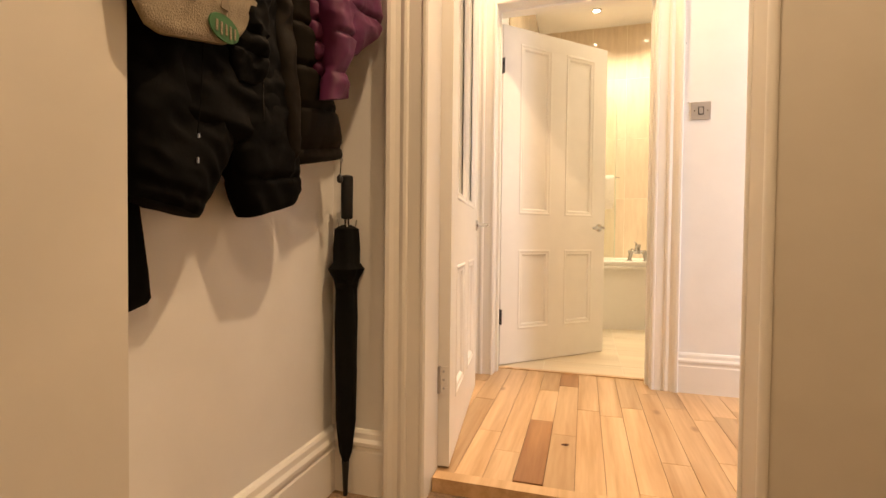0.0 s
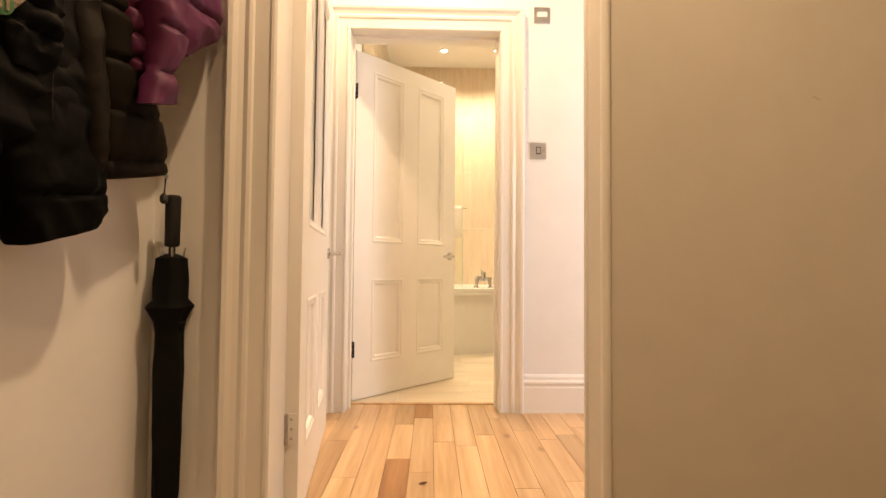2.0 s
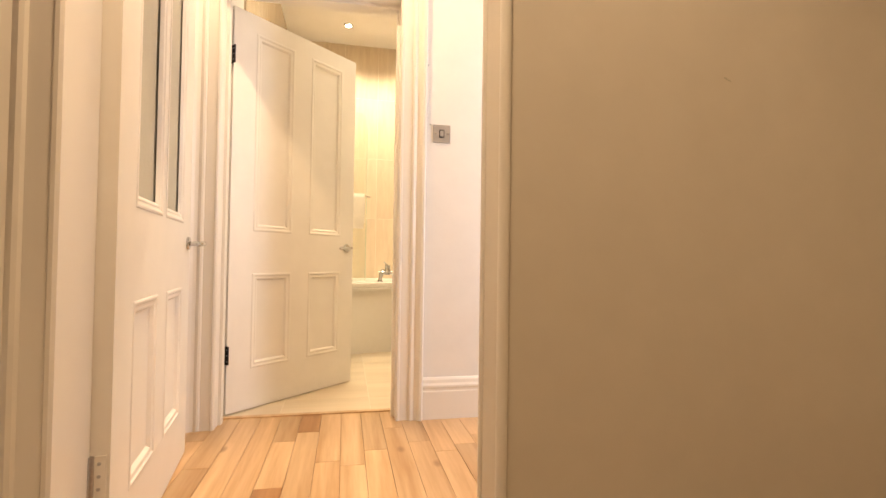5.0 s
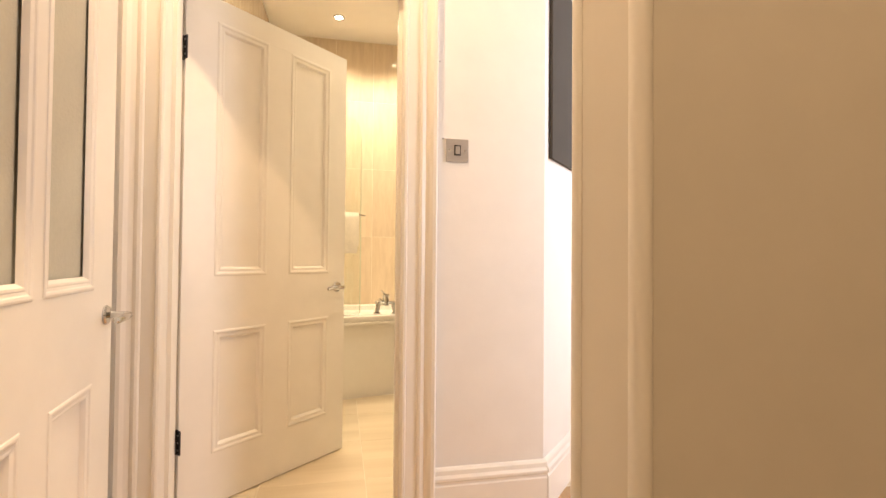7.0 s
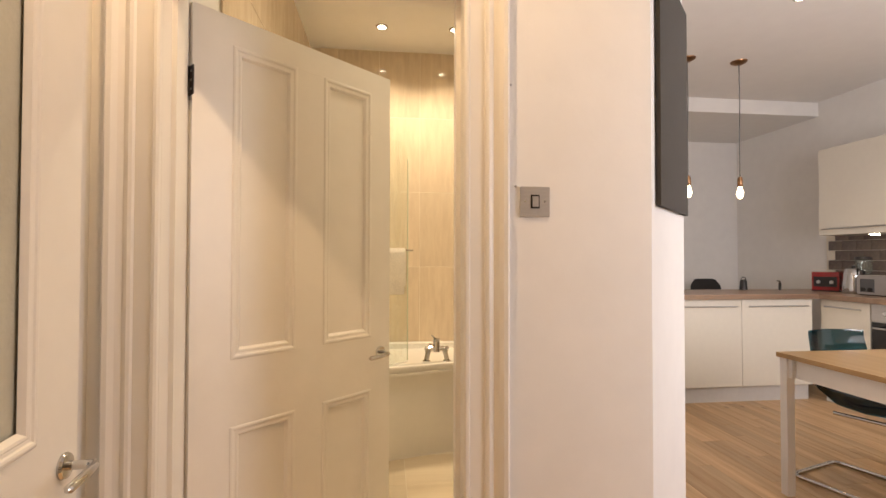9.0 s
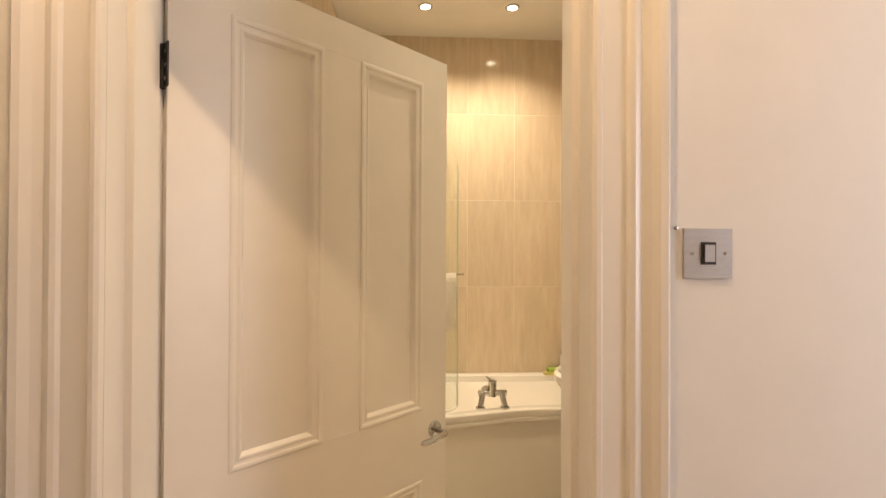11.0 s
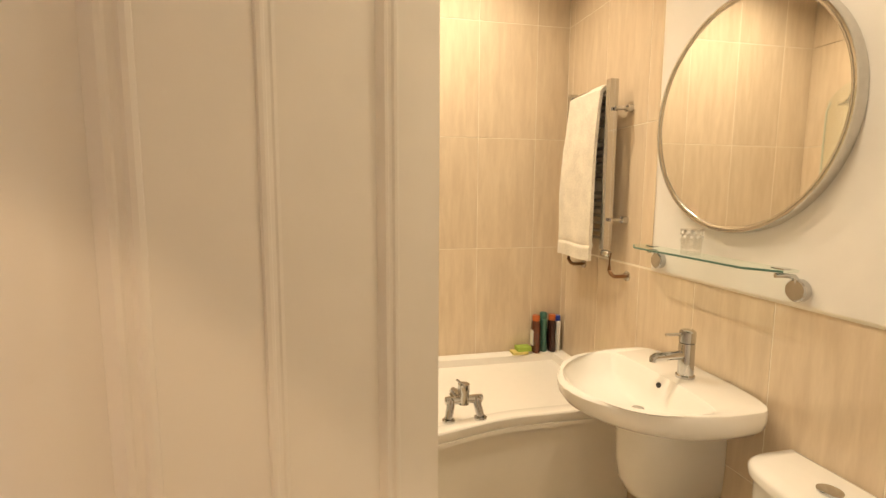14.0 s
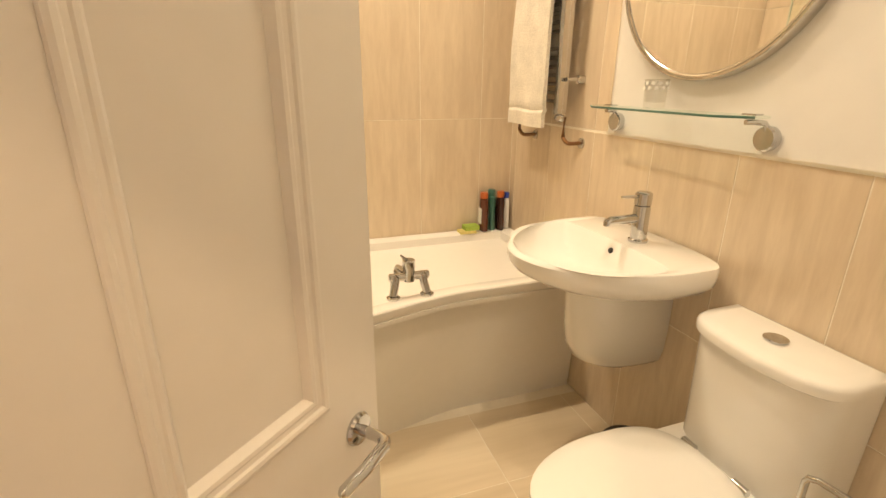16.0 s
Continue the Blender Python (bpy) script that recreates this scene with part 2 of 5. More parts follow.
def finish(bm, bevel=0.0, segments=2):
    if bevel:
        sharp = [e for e in bm.edges if len(e.link_faces) == 2 and e.calc_face_angle(0) > 0.6]
        bmesh.ops.bevel(bm, geom=sharp, offset=bevel, segments=segments, profile=0.7, affect="EDGES")
    bmesh.ops.recalc_face_normals(bm, faces=bm.faces)
    return bm


def box(x0, x1, y0, y1, z0, z1, bevel=0.0, bm=None):
    b = bmesh.new()
    v = [b.verts.new((x, y, z)) for z in (z0, z1) for y in (y0, y1) for x in (x0, x1)]
    for f in ((0, 2, 3, 1), (4, 5, 7, 6), (0, 1, 5, 4), (2, 6, 7, 3), (0, 4, 6, 2), (1, 3, 7, 5)):
        b.faces.new([v[i] for i in f])
    finish(b, bevel)
    return merge(bm, b)


def merge(bm, b):
    if bm is None:
        return b
    me = bpy.data.meshes.new("tmp")
    b.to_mesh(me)
    b.free()
    bm.from_mesh(me)
    bpy.data.meshes.remove(me)
    return bm


def rings(loops, closed_ends=True, bm=None, loop_closed=True):
    """A skin over a row of point loops of equal length."""
    b = bmesh.new()
    vs = [[b.verts.new(p) for p in loop] for loop in loops]
    n = len(vs[0])
    for a, c in zip(vs, vs[1:]):
        for i in range(n if loop_closed else n - 1):
            j = (i + 1) % n
            b.faces.new((a[i], a[j], c[j], c[i]))
    if closed_ends and loop_closed:
        b.faces.new(vs[0][::-1])
        b.faces.new(vs[-1])
    bmesh.ops.recalc_face_normals(b, faces=b.faces)
    return merge(bm, b)


def tube(points, r, seg=12, bm=None):
    pts = [Vector(p) for p in points]
    loops = []
    up = Vector((0, 0, 1))
    for i, p in enumerate(pts):
        d = (pts[min(i + 1, len(pts) - 1)] - pts[max(i - 1, 0)]).normalized()
        side = d.cross(up)
        if side.length < 0.05:
            side = d.cross(Vector((0, 1, 0)))
        side.normalize()
        other = d.cross(side).normalized()
        rr = r[i] if isinstance(r, (list, tuple)) else r
        loops.append([p + rr * (math.cos(a) * side + math.sin(a) * other) for a in [2 * math.pi * k / seg for k in range(seg)]])
    return rings(loops, True, bm)


def lathe(profile, at=(0, 0, 0), axis="Z", seg=24, bm=None):
    """profile: (radius, height) rows, turned about an axis through at."""
    loops = []
    for r, h in profile:
        ring = []
        for k in range(seg):
            a = 2 * math.pi * k / seg
            c, s = max(r, 1e-4) * math.cos(a), max(r, 1e-4) * math.sin(a)
            ring.append(Vector(at) + Vector({"Z": (c, s, h), "X": (h, c, s), "Y": (s, h, c)}[axis]))
        loops.append(ring)
    return rings(loops, True, bm)


def arc(centre, r, a0, a1, n=8, plane="XZ"):
    out = []
    for k in range(n + 1):
        a = radians(a0 + (a1 - a0) * k / n)
        c, s = r * math.cos(a), r * math.sin(a)
        d = {"XZ": (c, 0, s), "YZ": (0, c, s), "XY": (c, s, 0)}[plane]
        out.append(tuple(Vector(centre) + Vector(d)))
    return out


def part(name, bm, material, parent=None, label="", smooth=False, m=None):
    me = bpy.data.meshes.new(name)
    if m is not None:
        bm.transform(m)
    bm.to_mesh(me)
    bm.free()
    me.materials.append(material)
    if smooth:
        me.polygons.foreach_set("use_smooth", [True] * len(me.polygons))
        me.set_sharp_from_angle(angle=radians(40))
    ob = new(name, me)
    ob.parent = parent
    if label:
        tagged(ob, label)
    return ob


def thing(name, m, label, category, group="", kind=""):
    ob = new(name)
    ob.empty_display_size = 0.05
    ob.matrix_world = m
    return tagged(ob, label, category, group, kind)


def setting(name, bm, material, label, category="", smooth=False):
    return tagged(part(name, bm, material, None, smooth=smooth), label, category or name.split("_")[0], kind="structure")


ID = pose(0, 0, 0)
CEIL = 2.92
FLOOR_L = -0.042
WX = 1.146  # face of the tiles behind basin and toilet
WY = 4.978  # face of the tiles over the bath

# ---- structure: walls, floors, ceilings ----
# bathroom wall with its doorway: hall face y = 2.50, bathroom face y = 2.65
BX0, BX1, BH = -0.562, 0.262, 2.075
SX0, SY0, SX1, SY1 = 0.84, 2.50, 1.19, 2.873
bm = box(-0.84, BX0 - 0.03, 2.50, 2.65, 0, CEIL)
box(BX1 + 0.03, SX0, 2.50, 2.65, 0, CEIL, bm=bm)
box(BX0 - 0.03, BX1 + 0.03, 2.50, 2.65, BH + 0.03, CEIL, bm=bm)
wall_bath = setting("wall_bathroom", bm, M_WALL, "white painted wall with the bathroom doorway", "wall")
# splayed wall towards the kitchen, then the kitchen's side of the bathroom wall
plan = [(SX0, SY0), (SX1, SY1), (1.19, 7.0), (1.166, 7.0), (1.166, 2.92), (SX0, 2.65)]
b = bmesh.new()
lo = [b.verts.new((x, y, 0)) for x, y in plan]
hi = [b.verts.new((x, y, CEIL)) for x, y in plan]
for i in range(6):
    j = (i + 1) % 6
    b.faces.new((lo[i], lo[j], hi[j], hi[i]))
b.faces.new(hi), b.faces.new(lo[::-1])
finish(b)
setting("wall_splay", b, M_WALL, "white painted splayed wall corner beside the kitchen opening", "wall")
# wall between lobby and hall: faces y = 1.21 and 1.335
LX0, LX1, LY0, LY1 = -0.535, 0.34, 1.205, 1.325
RY_0, RY_1 = 1.16, 1.278
# end wall is whiter than the lobby cream: extra brightness put into its colour
setting("wall_lobby_end", box(-1.0, LX0 - 0.03, LY0, LY1, FLOOR_L, CEIL), M_WALL, "white painted wall beside the lobby doorway, lightened in place of light", "wall")
setting("wall_lobby", box(LX1, 2.12, RY_0, RY_1, FLOOR_L, CEIL), M_CREAM, "cream painted wall beside the lobby doorway", "wall")
setting("wall_lobby_head", box(LX0 - 0.03, LX1, LY0, LY1, 2.14, CEIL), M_CREAM, "cream painted wall over the lobby doorway", "wall")
bm = box(2.12, 3.52, RY_0, RY_1, FLOOR_L, 0.9)
box(2.12, 3.52, RY_0, RY_1, 2.5, CEIL, bm=bm)
box(3.52, 4.72, RY_0, RY_1, FLOOR_L, CEIL, bm=bm)
setting("wall_window", bm, M_CREAM, "cream painted kitchen wall round the window", "wall")
setting("wall_hall_left", box(-0.84, -0.74, LY1, 2.5, 0, CEIL), M_WALL, "white painted hall wall behind the open door", "wall")
# recess also takes the lighter paint, making up for light missing under the coats
setting("wall_coat_recess", box(-1.0, -0.855, 0.40, LY0, FLOOR_L, CEIL), M_WALL, "white painted wall of the shallow coat recess, lightened in place of light", "wall")
setting("wall_lobby_left", box(-1.0, -0.762, -1.3, 0.40, FLOOR_L, CEIL, 0.004), M_CREAM, "cream painted lobby side wall beside the coat recess", "wall")
setting("wall_lobby_back", box(-1.0, 2.1, -1.4, -1.3, FLOOR_L, CEIL), M_CREAM, "cream painted end wall of the lobby", "wall")
setting("wall_lobby_right", box(2.0, 2.1, -1.3, RY_0, FLOOR_L, CEIL), M_CREAM, "cream painted side wall of the lobby", "wall")
setting("wall_bath_left", box(-0.84, -0.57, 2.65, 5.1, 0, CEIL), M_WALL, "bathroom side wall behind the open door", "wall")
wall_back = setting("wall_bath_back", box(-0.84, 1.166, WY + 0.0012, 5.1, 0, CEIL), M_GROUT, "travertine tiled back wall over the bath", "wall")
wall_right = setting("wall_bath_right", box(WX + 0.0012, 1.166, 2.93, 4.985, 0, CEIL), M_GROUT, "half tiled bathroom wall behind basin and toilet", "wall")
setting("wall_kitchen_back", box(1.19, 4.72, 6.9, 7.0, 0, CEIL), M_WALL, "pale painted kitchen end wall", "wall")
bm = box(4.6, 4.72, RY_1, 6.9, 0, CEIL)
setting("wall_kitchen_right", bm, M_WALL, "pale painted kitchen wall behind the units", "wall")
win = thing("window_1", pose(2.82, 1.22, 0.9, 0, 0, 90), "white sash window in the kitchen wall", "window", kind="structure")
for nm, args in (("window_frame", (-0.03, 0.03, -0.70, -0.63, 0, 1.6)), ("window_frame", (-0.03, 0.03, 0.63, 0.70, 0, 1.6)), ("window_frame", (-0.03, 0.03, -0.63, 0.63, 0, 0.07)), ("window_frame", (-0.03, 0.03, -0.63, 0.63, 1.53, 1.6)), ("window_frame", (-0.03, 0.03, -0.63, 0.63, 0.82, 0.88))):
    part(nm, box(*args, bevel=0.006), M_GLOSS, win)
for z0, z1 in ((0.07, 0.82), (0.88, 1.53)):
    pane = part("pane", box(-0.004, 0.004, -0.63, 0.63, z0, z1), M_GLASS, win)
    pane.visible_shadow = False
setting("ceiling", box(-1.0, 4.72, -1.4, 7.0, CEIL, CEIL + 0.1), M_CEIL, "white painted ceiling", "ceiling")
setting("kitchen_bulkhead", box(1.19, 4.6, 5.7, 6.9, 2.77, CEIL - 0.003, 0.005), M_WALL, "boxed ceiling drop at the end of the kitchen", "bulkhead")
setting("floor_lobby", box(-1.0, 2.1, -1.4, 1.30, FLOOR_L - 0.1, FLOOR_L), M_CARPET, "beige carpet in the lobby", "floor")
floor_hall = setting("floor_hall", box(-0.84, 4.72, 1.30, 7.0, -0.13, -0.008), M_GAP, "oak board floor of hall and kitchen", "floor")
floor_bath = setting("floor_bathroom", box(-0.57, 1.157, 2.66, 4.985, -0.006, 0.0008), M_GROUT, "cream stone tiled bathroom floor", "floor")
setting("threshold_lobby", box(LX0 + 0.004, LX1 - 0.004, 1.268, 1.318, FLOOR_L, 0.004, 0.006), M_OAK, "worn oak threshold strip at the carpet edge", "threshold")
setting("threshold_bathroom", box(BX0 + 0.004, BX1 - 0.004, 2.635, 2.665, -0.006, 0.006, 0.003), M_OAK, "thin oak threshold strip of the bathroom", "threshold")

# ---- trim ----
ARCH = [(0.0, 0.0), (0.0, 0.014), (0.006, 0.019), (0.014, 0.019), (0.018, 0.014), (0.06, 0.014), (0.064, 0.021), (0.072, 0.024), (0.08, 0.021), (0.086, 0.018), (0.10, 0.024), (0.112, 0.034), (0.124, 0.036), (0.13, 0.030), (0.13, 0.0)]


def architrave(name, u0, u1, z0, h, y, facing, label, sides=(1, 1)):
    """Moulded frame round an opening in a wall that faces along y."""
    b = bmesh.new()
    for a, c in zip(ARCH, ARCH[1:]):
        pts = []
        for w, d in (a, c):
            pts.append([(u0 - w, y + facing * d, z0), (u0 - w, y + facing * d, h + w), (u1 + w, y + facing * d, h + w), (u1 + w, y + facing * d, z0)])
        for k in range(3):
            if (k == 0 and not sides[0]) or (k == 2 and not sides[1]):
                continue
            b.faces.new([b.verts.new(p) for p in (pts[0][k], pts[0][k + 1], pts[1][k + 1], pts[1][k])])
    bmesh.ops.remove_doubles(b, verts=b.verts, dist=0.0004)
    bmesh.ops.recalc_face_normals(b, faces=b.faces)
    return setting(name, b, M_GLOSS, label, "architrave")


architrave("trim_bathroom_door", BX0, BX1, 0.0, BH, 2.50, -1, "white gloss moulded architrave round the bathroom doorway")
architrave("trim_lobby_door", LX0 + 0.002, LX1, FLOOR_L, 2.11, LY0, -1, "white gloss moulded architrave beside the lobby doorway", sides=(1, 0))


def lining(name, x0, x1, y0, y1, z0, h, label, stop_y):
    b = box(x0 - 0.03, x0, y0, y1, z0, h)
    box(x1, x1 + 0.03, y0, y1, z0, h, bm=b)
    box(x0 - 0.03, x1 + 0.03, y0, y1, h, h + 0.03, bm=b)
    s0, s1 = stop_y
    box(x0, x0 + 0.014, s0, s1, z0, h - 0.014, 0.003, bm=b)
    box(x1 - 0.014, x1, s0, s1, z0, h - 0.014, 0.003, bm=b)
    box(x0, x1, s0, s1, h - 0.014, h, 0.003, bm=b)
    return setting(name, b, M_GLOSS, label, "door lining")


lining("frame_bathroom_door", BX0, BX1, 2.501, 2.664, 0, BH, "white painted lining of the bathroom doorway", (2.555, 2.60))
b = box(LX0 - 0.03, LX0, LY0 + 0.001, LY1 + 0.012, FLOOR_L, 2.11)
box(LX0 - 0.03, LX1, LY0 + 0.001, LY1 + 0.012, 2.11, 2.14, bm=b)
setting("frame_lobby_door", b, M_GLOSS, "white painted lining of the lobby doorway", "door lining")
# narrow rounded beads on the free jamb
b = tube([(LX1 + 0.002, RY_1 - 0.006, 0.0), (LX1 + 0.002, RY_1 - 0.006, 2.11)], 0.010)
tube([(LX1 + 0.012, RY_0 - 0.004, FLOOR_L), (LX1 + 0.012, RY_0 - 0.004, 2.14)], 0.013, bm=b)
setting("trim_jamb_bead", b, M_GLOSS, "rounded beads along the free edge of the lobby doorway", "trim", smooth=True)

SKIRT = [(0.0, 0.0), (0.022, 0.0), (0.022, 0.135), (0.018, 0.14), (0.018, 0.150), (0.024, 0.156), (0.024, 0.166), (0.016, 0.176), (0.014, 0.192), (0.008, 0.20), (0.0, 0.203)]


def skirting(name, p0, p1, normal, z0=0.0):
    b = bmesh.new()
    n = Vector((*normal, 0)).normalized()
    rows = []
    for p in (p0, p1):
        rows.append([b.verts.new(Vector((*p, z0)) + n * (d + 0.001) + Vector((0, 0, z))) for d, z in SKIRT])
    for i in range(len(SKIRT) - 1):
        b.faces.new((rows[0][i], rows[0][i + 1], rows[1][i + 1], rows[1][i]))
    b.faces.new(rows[0]), b.faces.new(rows[1][::-1])
    bmesh.ops.recalc_face_normals(b, faces=b.faces)
    return setting(name, b, M_GLOSS, "tall white moulded skirting board", "skirting")


skirting("baseboard_switch_wall", (BX1 + 0.131, 2.50), (SX0 + 0.008, 2.50), (0, -1))
nx, ny = SY1 - SY0, -(SX1 - SX0)
skirting("baseboard_splay", (SX0, SY0), (SX1, SY1), (nx, ny))
skirting("baseboard_lobby_left", (-0.855, 0.40), (-0.855, LY0), (1, 0), FLOOR_L)
skirting("baseboard_lobby_end", (-0.855, LY0), (LX0 - 0.13, LY0), (0, -1), FLOOR_L)
skirting("baseboard_lobby_near", (-0.762, -1.3), (-0.762, 0.40), (1, 0), FLOOR_L)
skirting("baseboard_hall_left", (-0.74, LY1 + 0.02), (-0.74, 2.46), (1, 0))
# ---- doors ----


def panel_moulding(x0, x1, z0, z1, y, facing, bm=None):
    """Raised bolection round a panel; the panel lies 12 mm back from y."""
    prof = [(-0.003, 0.0), (-0.001, 0.002), (0.004, 0.003), (0.009, 0.002), (0.012, -0.001), (0.018, -0.002), (0.021, -0.001), (0.026, -0.002), (0.030, -0.007), (0.034, -0.0122)]
    b = bmesh.new()
    loops = [[b.verts.new(p) for p in ((x0 + a, y + facing * d, z0 + a), (x1 - a, y + facing * d, z0 + a), (x1 - a, y + facing * d, z1 - a), (x0 + a, y + facing * d, z1 - a))] for a, d in prof]
    for a, c in zip(loops, loops[1:]):
        for k in range(4):
            j = (k + 1) % 4
            b.faces.new((a[k], a[j], c[j], c[k]))
    bmesh.ops.recalc_face_normals(b, faces=b.faces)
    return merge(bm, b)


def lever_handle(parent, x, z, y, facing, towards):
    """A round rose with a straight lever."""
    rose = part("handle_rose", lathe([(0.0, 0.0), (0.026, 0.0), (0.027, 0.004 * facing), (0.024, 0.009 * facing), (0.012, 0.011 * facing), (0.0, 0.011 * facing)], (x, y, z), "Y"), M_CHROME, parent, "round chrome rose", True)
    pts = [(x, y + facing * 0.008, z), (x, y + facing * 0.045, z), (x + towards * 0.004, y + facing * 0.054, z), (x + towards * 0.014, y + facing * 0.06, z), (x + towards * 0.06, y + facing * 0.061, z - 0.002), (x + towards * 0.105, y + facing * 0.058, z - 0.004), (x + towards * 0.112, y + facing * 0.057, z - 0.004)]
    part("lever", tube(pts, [0.009, 0.009, 0.010, 0.010, 0.0095, 0.009, 0.004]), M_CHROME, rose, "polished lever", True)
    return rose


def hinge(parent, z, x, y, material):
    h = part("hinge", tube([(x, y, z - 0.045), (x, y, z + 0.045)], 0.007), material, parent, smooth=True)
    part("hinge_plate", box(x, x + 0.003, y - 0.030, y, z - 0.045, z + 0.045), M_DOOR if material is M_STEEL else material, h)
    for dz in (-0.028, 0.0, 0.028):
        part("screw", lathe([(0.0, -0.001), (0.004, -0.001), (0.004, 0.001), (0.0, 0.001)], (x, y - 0.016, z + dz), "X", 10), M_STEEL, h)


def panel_door(name, m, w, h, th, label, zs, glazed=False, handle_z=0.85, stiles=(0.105, 0.105)):
    """A four panel door; zs: bottom rail top, lock rail bottom and top, top rail bottom. x runs from the hinges."""
    d = thing(name, m, label, "door", kind="structure")
    st, sr = stiles
    mu = 0.125
    z1, z2, z3, z4 = zs
    for a, c in ((0, st), (w - sr, w)):
        part("stile", box(a, c, 0, th, 0.008, h, 0.002), M_DOOR, d)
    for a, c in ((0.008, z1), (z2, z3), (z4, h)):
        part("rail", box(st, w - sr, 0, th, a, c, 0.0015), M_DOOR, d)
    mid = (st + w - sr) / 2
    for a, c, top in ((z1, z2, False), (z3, z4, True)):
        mw = 0.05 if glazed and top else mu
        part("mullion", box(mid - mw / 2, mid + mw / 2, 0.0005, th - 0.0005, a, c, 0.0015), M_DOOR, d)
        for x0, x1 in ((st, mid - mw / 2), (mid + mw / 2, w - sr)):
            if glazed and top:
                part("pane", box(x0, x1, th / 2 - 0.003, th / 2 + 0.003, a, c), M_FROST, d, "obscured glass pane")
            else:
                part("panel", box(x0, x1, 0.0125, th - 0.0125, a, c), M_DOOR, d)
            b = panel_moulding(x0, x1, a, c, 0.0, -1)
            panel_moulding(x0, x1, a, c, th, 1, bm=b)
            part("panel_moulding", b, M_DOOR, d)
    for f, y in ((-1, 0.0), (1, th)):
        lever_handle(d, w - 0.055, handle_z, y, f, -1)
    return d


# bathroom door, ajar into the bathroom; its outer face looks to the hall
bd = panel_door("door_1", pose(-0.556, 2.682, 0, 0, 0, 43.7), 0.845, 2.05, 0.042, "white painted four panel door standing ajar", (0.215, 0.70, 0.925, 1.955), stiles=(0.132, 0.112))
for z in (0.30, 1.80):
    hinge(bd, z, -0.008, 0.004, M_BLACK)
# half glazed hall door, folded back against the hall wall
hd = panel_door("door_2", pose(-0.497, 1.345, 0, 0, 0, 97), 0.90, 2.06, 0.042, "white half glazed door folded back open", (0.20, 0.67, 0.915, 1.93), glazed=True, handle_z=0.838, stiles=(0.145, 0.15))
for z in (0.30, 1.80):
    hinge(hd, z, -0.004, 0.036, M_STEEL)

# ---- hall things ----


def switch_plate(name, m, label, rocker):
    t = thing(name, m, label, "light switch")
    part("plate", box(-0.044, 0.044, -0.006, 0.0, -0.044, 0.044, 0.002), M_STEEL, t)
    if rocker:
        part("rocker_surround", box(-0.013, 0.013, -0.008, -0.005, -0.02, 0.02, 0.001), M_BLACK, t)
        part("rocker", box(-0.009, 0.009, -0.0115, -0.0075, -0.015, 0.015, 0.001), M_STEEL, t)
    else:
        part("rocker", box(-0.028, 0.028, -0.010, -0.005, -0.012, 0.016, 0.001), M_WHITEP, t)
    for x in (-0.03, 0.03):
        part("screw", lathe([(0.0, -0.0075), (0.003, -0.0072), (0.0035, -0.0055), (0.0, -0.0055)], (x, 0, 0), "Y", 10), M_CHROME, t, smooth=True)
    return t


switch_plate("light_switch", pose(0.474, 2.4995, 1.422), "brushed steel single light switch on white wall", True)
switch_plate("wall_switch", pose(0.494, 2.4995, 2.18), "steel plate with a white rocker high on wall", False)

for nail_x, nail_z in ((0.417, 1.467), (0.402, 1.765)):
    nl = thing("wall_nail", pose(nail_x, 2.4995, nail_z), "small painted nail head in the white wall", "nail")
    part("nail_head", lathe([(0.0, -0.006), (0.003, -0.005), (0.0035, -0.001), (0.002, 0.0)], (0, 0, 0), "Y", 10), M_STEEL, nl, smooth=True)
sf = thing("wall_scuff", pose(0.933, RY_0, 1.249, 0, 25, 0), "short brown scuff on the cream lobby wall", "scuff")
part("scuff_mark", box(-0.011, 0.011, -0.0008, 0.0, -0.0015, 0.0015), M_FROST, sf)
ds = thing("skirting_stop", pose(-0.832, 0.732, FLOOR_L + 0.16), "small white knob on the lobby skirting", "door stop")
part("stop_knob", lathe([(0.0, 0.0), (0.008, 0.0), (0.007, 0.012), (0.010, 0.016), (0.010, 0.024), (0.0, 0.027)], (0, 0, 0), "X", 14), M_GLOSS, ds, smooth=True)
# dark picture on the splayed wall
ang = math.degrees(math.atan2(SY1 - SY0, SX1 - SX0))
pic = thing("picture", pose(SX0, SY0, 1.42, 0, 0, ang), "large dark unframed canvas on the white wall", "picture")
part("canvas", box(0.046, 0.497, -0.018, -0.003, 0.0, 0.78, 0.002), M_PICT, pic)

# umbrella leaning in the lobby corner
umb = thing("umbrella", pose(-0.785, 1.165, FLOOR_L), "furled black umbrella standing in the corner", "umbrella")
prof = [(0.006, 0.10), (0.018, 0.14), (0.030, 0.24), (0.036, 0.40), (0.034, 0.56), (0.030, 0.65), (0.034, 0.68), (0.050, 0.715), (0.036, 0.735), (0.037, 0.78), (0.032, 0.84), (0.012, 0.852)]
loops = []
for r, z in prof:
    loops.append([((r * (1 + 0.16 * math.sin(4 * a + z * 7))) * math.cos(a), (r * (1 + 0.16 * math.sin(4 * a + z * 7))) * math.sin(a), z) for a in [2 * math.pi * k / 28 for k in range(28)]])
part("canopy", rings(loops), M_UMB, umb, "furled black cloth", True)
part("tie_strap", lathe([(0.030, 0.655), (0.034, 0.66), (0.035, 0.672), (0.030, 0.678)], seg=20), M_UMB, umb, smooth=True)
part("ferrule", tube([(0, 0, 0.0), (0, 0, 0.06), (0, 0, 0.11)], [0.007, 0.009, 0.012]), M_BLACK, umb, smooth=True)
